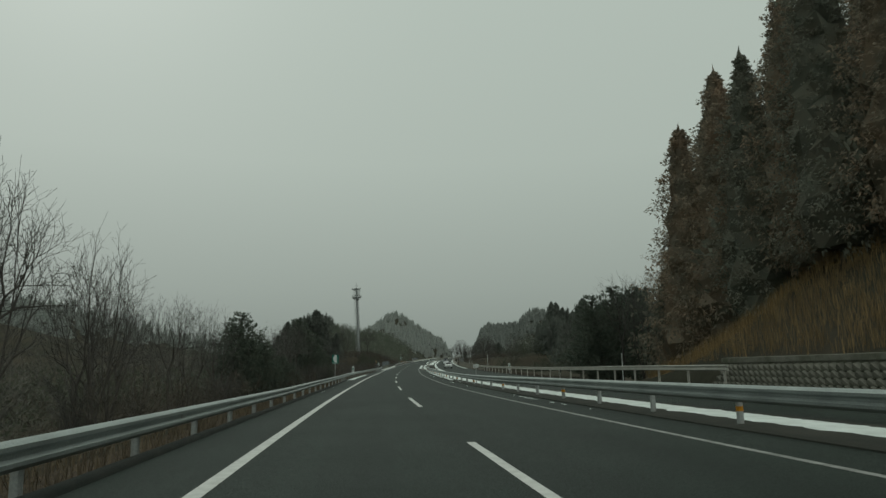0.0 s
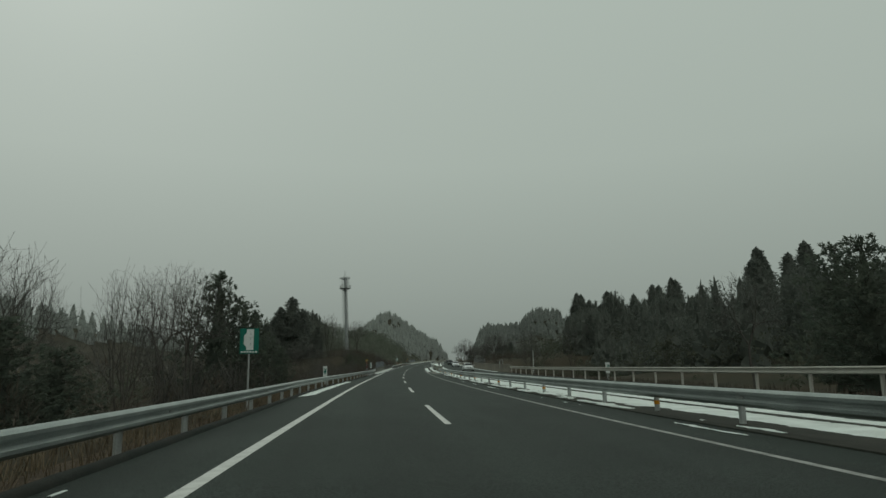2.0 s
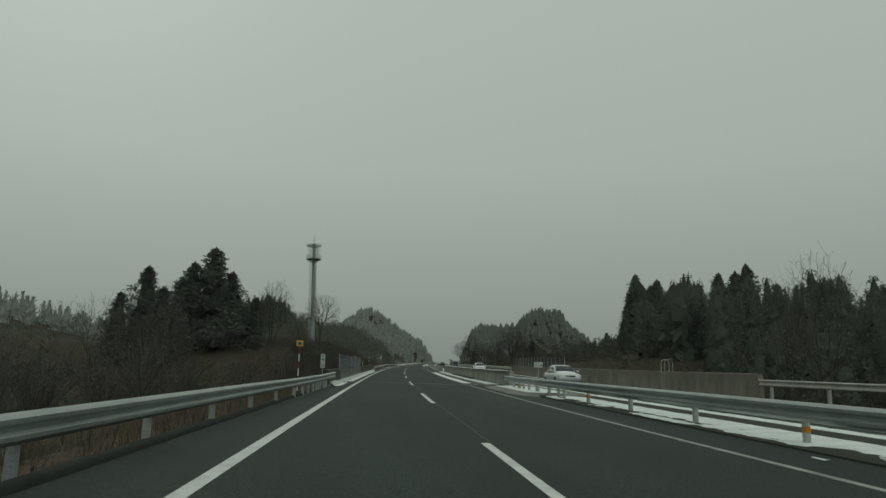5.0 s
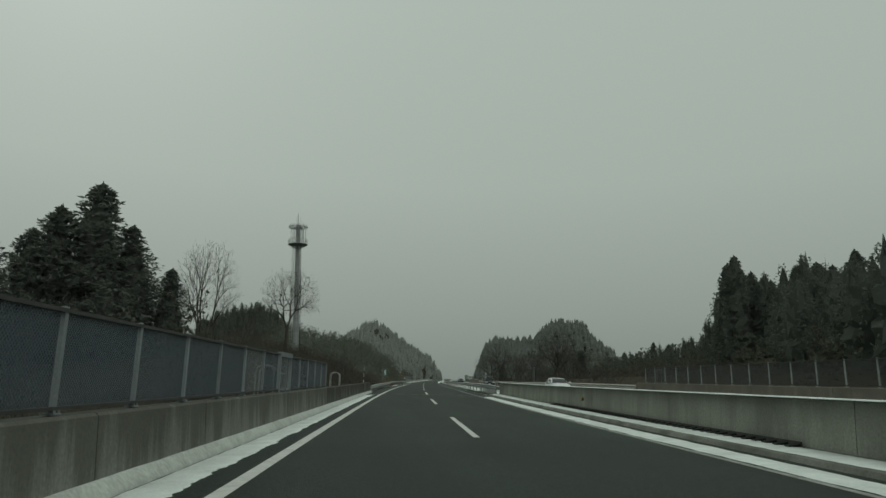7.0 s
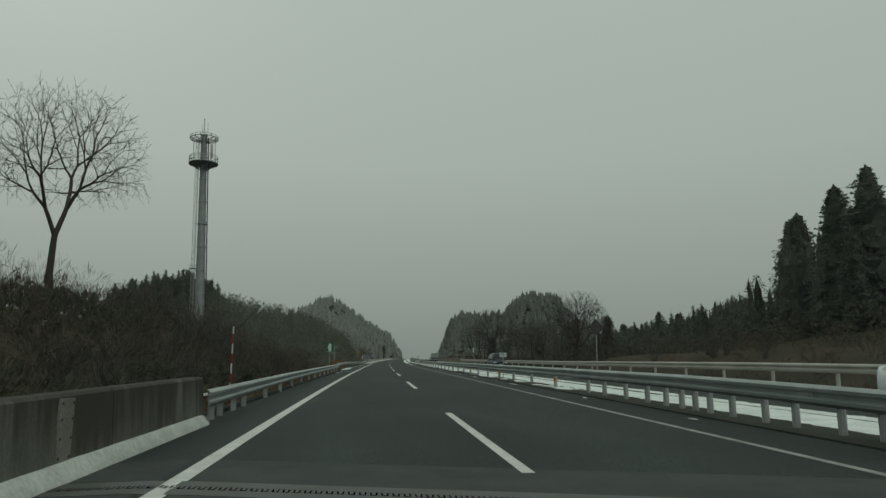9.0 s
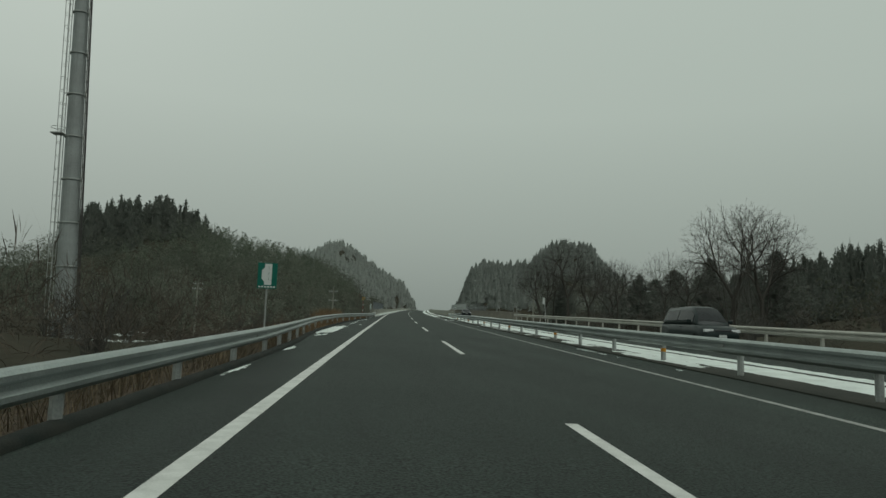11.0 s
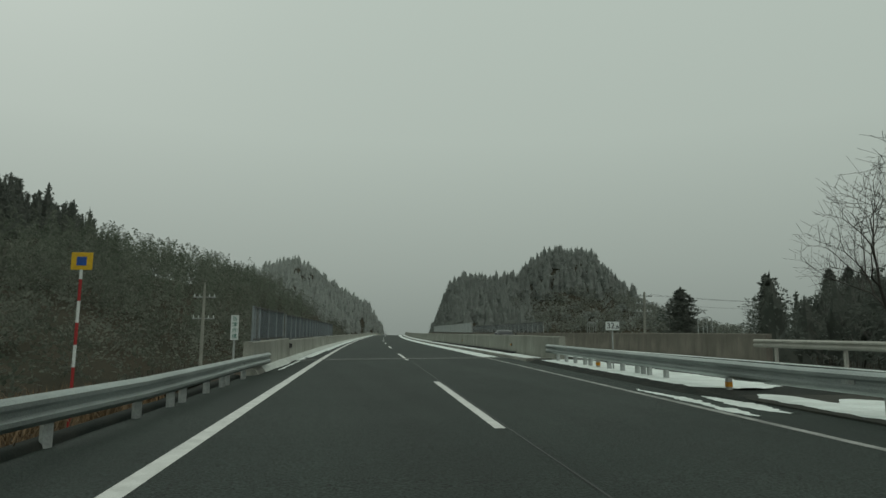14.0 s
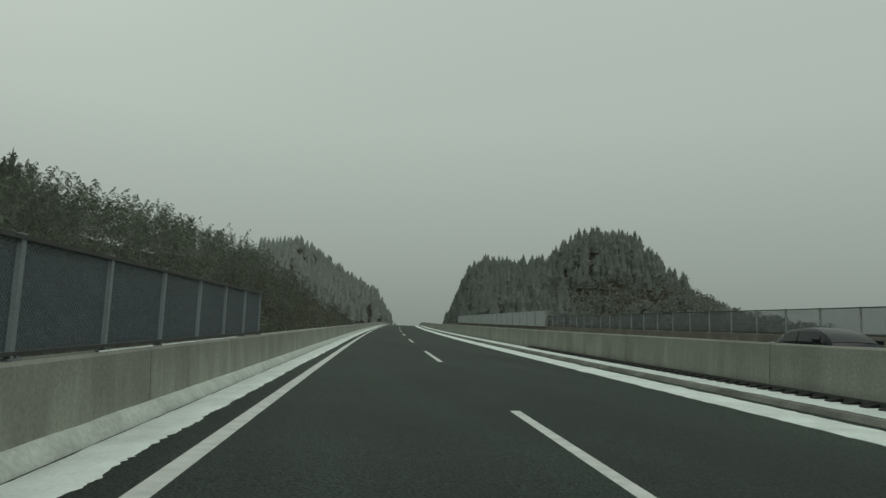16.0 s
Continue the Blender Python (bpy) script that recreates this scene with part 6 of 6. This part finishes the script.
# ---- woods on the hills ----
# pale brush, its colour lightened further to imitate mist at the hill's foot
PALE_BRUSH = foliage("hazed_brush", (0.190, 0.205, 0.175), (0.240, 0.255, 0.220), 0.3)
def scatter(count, s0, s1, o0, o1, seed, tall=(8, 14), keep=None):
    rng = np.random.default_rng(seed)
    out = []
    while len(out) < count:
        s, off = rng.uniform(s0, s1), rng.uniform(o0, o1)
        if keep and not keep(s, off):
            continue
        h = rng.uniform(*tall)
        out.append((s, off, h, h * rng.uniform(0.16, 0.24)))
    return out


def thicket(name, label, spots, mat, seed, per=46, slip=0.6, flat=0.5, lift=1.0):
    """Rounded crowns of loose leaf slips."""
    rng = np.random.default_rng(seed)
    places, facing = [], []
    for s, off, h, r in spots:
        b = at(s, off, land(s, off))
        for _ in range(per):
            d = rng.normal(0, 1, 3)
            d /= np.linalg.norm(d)
            q = rng.uniform(0.55, 1.0) ** 0.5
            places.append((b.x + d[0] * r * q, b.y + d[1] * r * q, b.z + h * 0.55 + d[2] * h * 0.45 * q, *(d + [0, 0, lift])))
            facing.append(rng.normal(0, 1, 3) if flat < 0.2 else d + [0, 0, 0.5] + rng.normal(0, 0.4, 3))
    return tagged(leaf_mesh(name, places, mat, None, rng, slip, flat, facing=facing), label, "thicket", kind="stuff")


def plumes(name, label, spots, seed):
    """Bamboo: arching stems whose tips carry feathered leaves."""
    rng = np.random.default_rng(seed)
    places = []
    for s, off, h, r in spots:
        b = at(s, off, land(s, off))
        a = rng.uniform(0, 6.28)
        bend = np.array([math.cos(a), math.sin(a), 0]) * h * rng.uniform(0.06, 0.26)
        for k in range(17):
            u = 0.30 + 0.70 * (k + rng.uniform(0, 0.6)) / 17
            c = np.array([b.x, b.y, b.z]) + bend * u ** 3 + [0, 0, h * (u - 0.07 * u ** 5)]
            w = 1.5 * (1.06 - u) ** 0.6 + 0.12
            d = rng.normal(0, 1, 3) * [1, 1, 0]
            d /= np.linalg.norm(d)
            for m in range(5):
                t = (m + 0.6) / 5
                places.append((*(c + d * w * t + [0, 0, w * (0.55 * t - 0.75 * t * t)] + rng.normal(0, 0.07, 3)), *(d + [0, 0, 0.55 - 1.5 * t] + rng.normal(0, 0.25, 3))))
    return tagged(leaf_mesh(name, places, BAMBOO, None, rng, 0.62, 0.24), label, "bamboo", kind="stuff")


def crowns(count, s0, s1, o0, o1, seed, tall, keep=None):
    return [(s, off, h, h * 0.42) for s, off, h, r in scatter(count, s0, s1, o0, o1, seed, tall, keep)]


def cone_wood(name, label, spots, mat, seed, per=260, slip=0.58, core=0.6, sharp=0.8):
    """Conifers of a closed wood: cones of loose slips that overlap one another."""
    rng = np.random.default_rng(seed)
    places, cores, facing = [], [], []
    for s, off, h, r in spots:
        b = at(s, off, land(s, off) - 0.5)
        cores += inner_cone(rng, b.x, b.y, b.z, h * 0.97, r * core, 7 if core > 0.7 else 9, 6 if core > 0.7 else 11, sharp)
        u = rng.uniform(0.12, 1.0, per) ** 0.8
        a = rng.uniform(0, 6.28, per)
        q = r * (1.02 - u) ** sharp * np.sqrt(rng.uniform(0.55, 1.15, per)) * (1 + 0.18 * np.sin(u * 40 + a * 2))
        for k in range(per):
            c, d = math.cos(a[k]), math.sin(a[k])
            places.append((b.x + c * q[k], b.y + d * q[k], b.z + h * u[k], 0.5 * c, 0.5 * d, 1.6 * u[k] - 0.6))
            facing.append((c, d, 0.7))
    return tagged(leaf_mesh(name, places, mat, None, rng, slip, 0.42, cores=cores, facing=facing), label, "wood", kind="stuff")


def cones(count, s0, s1, o0, o1, seed, tall, keep=None, wide=0.24):
    return [(s, off, h, h * wide) for s, off, h, r in scatter(count, s0, s1, o0, o1, seed, tall, keep)]


# the far woods get their veil of haze from paler foliage colours
cone_wood("hill_forest_left", "conifer forest coloured pale with haze on a misty hill", cones(1300, 630, 1000, -190, -16, 1, (6, 11), keep=lambda s, o: land(s, o) > 2, wide=0.34), FAR_HAZED, 1, 36, 0.9, 0.8)
cone_wood("hill_forest_right", "conifer forest coloured pale with haze on a rounded misty hill", cones(1150, 610, 850, 22, 165, 2, (5.5, 10.5), keep=lambda s, o: land(s, o) > (2 if o < 62 else 17), wide=0.34), HAZED, 2, 40, 0.8, 0.8)
thicket("hill_undergrowth", "haze-coloured undergrowth between the conifers of the hill", crowns(1400, 600, 850, 24, 165, 29, (2.5, 5.0), keep=lambda s, o: land(s, o) > 1), HAZED, 29, 18, 1.5)
cone_wood("hill_forest_near", "dark conifers on the crest of a wooded hill", cones(330, 430, 570, -165, -80, 3, (8.5, 14), keep=lambda s, o: land(s, o) > 12, wide=0.30), MISTY, 3, 110, 0.85)
cone_wood("hill_forest_far", "distant conifer forest coloured grey with haze", cones(700, 60, 560, -420, -150, 4, (9, 14), keep=lambda s, o: land(s, o) > 4, wide=0.3), FAR_HAZED, 4, 40, 1.8, 0.8)
cone_wood("plantation_wood", "dense wood of dark conifers beside the expressway", cones(220, 105, 262, 46, 100, 21, (8, 13.5), wide=0.36), MISTY, 21, 430, 0.5, 0.5, 0.6)
cone_wood("plantation_wood", "dense wood of dark conifers beside the expressway", cones(190, 288, 385, 64, 130, 22, (12, 19), keep=lambda s, o: o > 61 + 0.22 * (s - 288)), MISTY, 22, 330, 0.58, 0.5, 0.6)
cone_wood("plantation_wood", "dense conifer wood beyond the fields, coloured pale with haze", cones(110, 385, 455, 76, 140, 27, (8, 13), keep=lambda s, o: o > 76 + 0.35 * (455 - s)), HAZED, 27, 150, 0.8)
cone_wood("field_edge_wood", "dark mixed wood beyond the far guardrail", cones(70, 352, 395, 30, 62, 31, (6.5, 10), keep=lambda s, o: o > 30 + 0.5 * (s - 352), wide=0.34), MISTY, 31, 460, 0.36, 0.5, 0.6)
cone_wood("field_edge_wood", "misty wood along the edge of the fields", cones(50, 385, 430, 58, 90, 32, (7, 11.5), keep=lambda s, o: o > 60 + 0.35 * (s - 385), wide=0.3), MISTY, 32, 120, 0.75)
cone_wood("field_edge_wood", "grey mixed wood behind the far parapet", cones(46, 382, 404, 27, 52, 33, (9, 12), keep=lambda s, o: o > 28 + 0.9 * (s - 384), wide=0.32), MISTY, 33, 460, 0.36, 0.5, 0.6)
bank_rng = np.random.default_rng(34)
bank_spots = []
while len(bank_spots) < 120:
    s, off = bank_rng.uniform(402, 442), bank_rng.uniform(66, 124)
    h = 11.5 + 0.26 * (off - 70) - bank_rng.uniform(0, 3.5) - land(s, off)
    bank_spots.append((s, off, h, h * 0.27))
cone_wood("field_edge_wood", "misty bank of conifers that rises beyond the fields", bank_spots, MISTY, 34, 200, 0.7)
thicket("cut_slope_wood", "dark undergrowth below tall cedars", crowns(140, 0, 66, 25, 48, 23, (5, 10)), CEDAR, 23, 130, 0.8)
thicket("bank_brush", "tangled leafless reddish-brown brush on the roadside bank", crowns(820, 206, 296, -24, -7.4, 24, (1.2, 2.7)), BROWN, 24, 84, 0.62, 0.028, 1.4)
thicket("bank_brush", "dark tangled brush and ivy on the roadside bank", crowns(300, 205, 262, -17, -7.6, 44, (0.6, 1.3)), BROAD, 44, 70, 0.34, 0.3, 1.2)
thicket("roadside_brush", "tangled brown brush below the embankment", crowns(640, 4, 206, -26, -8.6, 25, (1.0, 2.4)), BROWN, 25, 84, 0.66, 0.028, 1.4)
thicket("far_bank_brush", "brown brush on the slope beyond the far guardrail", crowns(260, 226, 350, 18.5, 40, 26, (1.0, 2.4)), BROWN, 26, 90, 0.70, 0.03, 1.4)
thicket("hillside_thicket", "dense evergreen undergrowth on the hillside", crowns(560, 395, 620, -95, -17, 5, (3.5, 8.5)), OLIVE, 5, 170, 0.46)
GREY_TWIGS = foliage("grey_twigs", (0.150, 0.146, 0.133), (0.110, 0.106, 0.097), 0.35, see=0.1)
thicket("bare_wood", "grey leafless wood in the valley", crowns(430, 2, 165, -56, -19, 35, (5.5, 8.5)), GREY_TWIGS, 35, 80, 0.9, 0.034, 1.6)
thicket("bare_wood", "grey leafless wood on the valley side", crowns(150, 165, 235, -62, -26, 36, (5, 8)), GREY_TWIGS, 36, 60, 1.3, 0.035, 1.6)
thicket("bare_wood", "grey leafless wood beyond the far guardrail", crowns(110, 322, 372, 22, 46, 37, (5, 8)), GREY_TWIGS, 37, 60, 1.2, 0.035, 1.6)
plumes("bamboo_grove", "feathery green bamboo on the hillside", scatter(620, 425, 560, -72, -24, 6, (7.5, 12)), 6)
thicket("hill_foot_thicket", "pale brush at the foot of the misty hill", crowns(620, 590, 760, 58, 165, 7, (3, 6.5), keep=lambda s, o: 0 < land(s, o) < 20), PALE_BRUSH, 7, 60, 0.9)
thicket("wood_floor_thicket", "dark undergrowth below the plantation", crowns(420, 100, 370, 34, 110, 8, (2.5, 6)), BROAD, 8, 60, 0.6)
thicket("valley_thicket", "dark evergreen undergrowth in the valley", crowns(330, 20, 196, -60, -22, 9, (2.5, 6)), BROAD, 9, 70, 0.45)
thicket("median_hill_thicket", "brown winter woods on the valley side", crowns(430, 318, 462, -120, -24, 10, (3.5, 8), keep=lambda s, o: o < -24 - 0.35 * max(0, 372 - s)), OLIVE, 10, 140, 0.5)
thicket("right_field_thicket", "low brown brush beyond the oncoming lanes", crowns(260, 330, 560, 24, 110, 12, (1.5, 3)), BROWN, 12, 50, 0.4)


# ---- dry grass ----
VERGE_DRY = foliage("rusty_grass", (0.235, 0.160, 0.090), (0.15, 0.11, 0.068), 0.4, see=0.2)
STRAW = foliage("dull_straw", (0.150, 0.120, 0.078), (0.095, 0.080, 0.058), 0.4, see=0.2)

def grass(name, label, s0, s1, o0, o1, count, tall, mat, seed, lean=0.25, beside=False):
    rng = np.random.default_rng(seed)
    verts, faces = [], []
    for i in range(count):
        s, off = rng.uniform(s0, s1), rng.uniform(o0, o1)
        if beside:  # measured from the asphalt's edge
            off += edge(s)
        b = at(s, off, -0.30 if beside else land(s, off) - 0.05 if not -7.4 < off < 17.4 else -0.12)
        for _ in range(5):
            h = tall * rng.uniform(0.5, 1.1)
            a = rng.uniform(0, 6.28)
            p = b + Vector((rng.normal(0, 0.12), rng.normal(0, 0.12), 0))
            tip = p + Vector((math.cos(a) * h * lean * rng.uniform(0.2, 1.5), math.sin(a) * h * lean * rng.uniform(0.2, 1.5), h))
            w = Vector((-math.sin(a), math.cos(a), 0)) * rng.uniform(0.004, 0.011)
            k = len(verts)
            m = p.lerp(tip, 0.55) + Vector((0, 0, h * 0.08))
            verts += [p - w, p + w, m + w, m - w, tip]
            faces += [(k, k + 1, k + 2, k + 3), (k + 3, k + 2, k + 4)]
    return tagged(mesh_object(name, verts, faces, mat), label, "grass", kind="stuff")


grass("dry_slope_grass", "golden dry grass on the cut slope", 0, 50, 18.2, 27, 3800, 1.0, DRY, 1)
grass("dry_verge_grass", "golden dry grass behind the guardrail", 300, 350, -2.4, -0.5, 3000, 0.50, VERGE_DRY, 2, 0.7, True)
grass("dry_verge_grass", "sparse brown grass behind the guardrail", 0, 160, -2.4, -0.42, 3200, 0.33, STRAW, 3, 0.5, True)
grass("dry_verge_grass", "sparse brown grass behind the guardrail", 232, 300, -2.4, -0.45, 1500, 0.42, STRAW, 4, 0.6, True)
grass("dry_verge_grass", "sparse brown grass beyond the far guardrail", 60, 165, 16.8, 19, 1400, 0.5, BROWN, 5)
grass("dry_verge_grass", "brown grass beyond the far guardrail", 222, 362, 16.2, 20, 1500, 0.6, BROWN, 6)
grass("dry_tall_grass", "tall golden dry grass behind the guardrail", 326, 338, -9.6, -7.6, 420, 1.35, VERGE_DRY, 8, 0.3)
grass("field_grass", "brown grass on the field", 296, 372, -34, -10, 2600, 0.45, BROWN, 7)


# ---- retaining wall of slanted blocks under the cut slope ----
retaining = thing("retaining_wall", "mossy retaining wall of slanted concrete blocks under dry grass", "retaining wall", kind="structure")
BLOCK = material("mossy_block", (0.17, 0.165, 0.14), 0.95, second=(0.07, 0.075, 0.05), scale=1.5, fine=18, amount=0.9, bump=0.4, per_object=0.2)
block_bm = bmesh.new()
box(block_bm, 0, 0, 0, 0.36, 0.52, 0.24, 0.03)
block_mesh = bpy.data.meshes.new("block")
block_bm.to_mesh(block_mesh)
block_bm.free()
block_mesh.materials.append(BLOCK)
for row in range(4):
    for i in range(62):
        s = 6.5 + i * 0.5 + 0.25 * (row % 2)
        if s > 37.3 - 0.4 * row:
            continue
        b = new("block", block_mesh)
        b.parent = retaining
        b.matrix_world = stand(s, 17.55 + 0.10 * row, 0.10 + 0.30 * row) @ pose(0, 0, 0, 38, -14, 0)
sweep("coping", [(17.85, 1.33), (17.85, 1.58), (18.25, 1.62), (18.25, 1.33)], -40, 37.0, BLOCK, retaining)
sweep("backing", [(17.65, -0.3), (17.95, 1.4), (18.2, 1.4), (18.2, -0.3)], -40, 37.0, BLOCK, retaining)
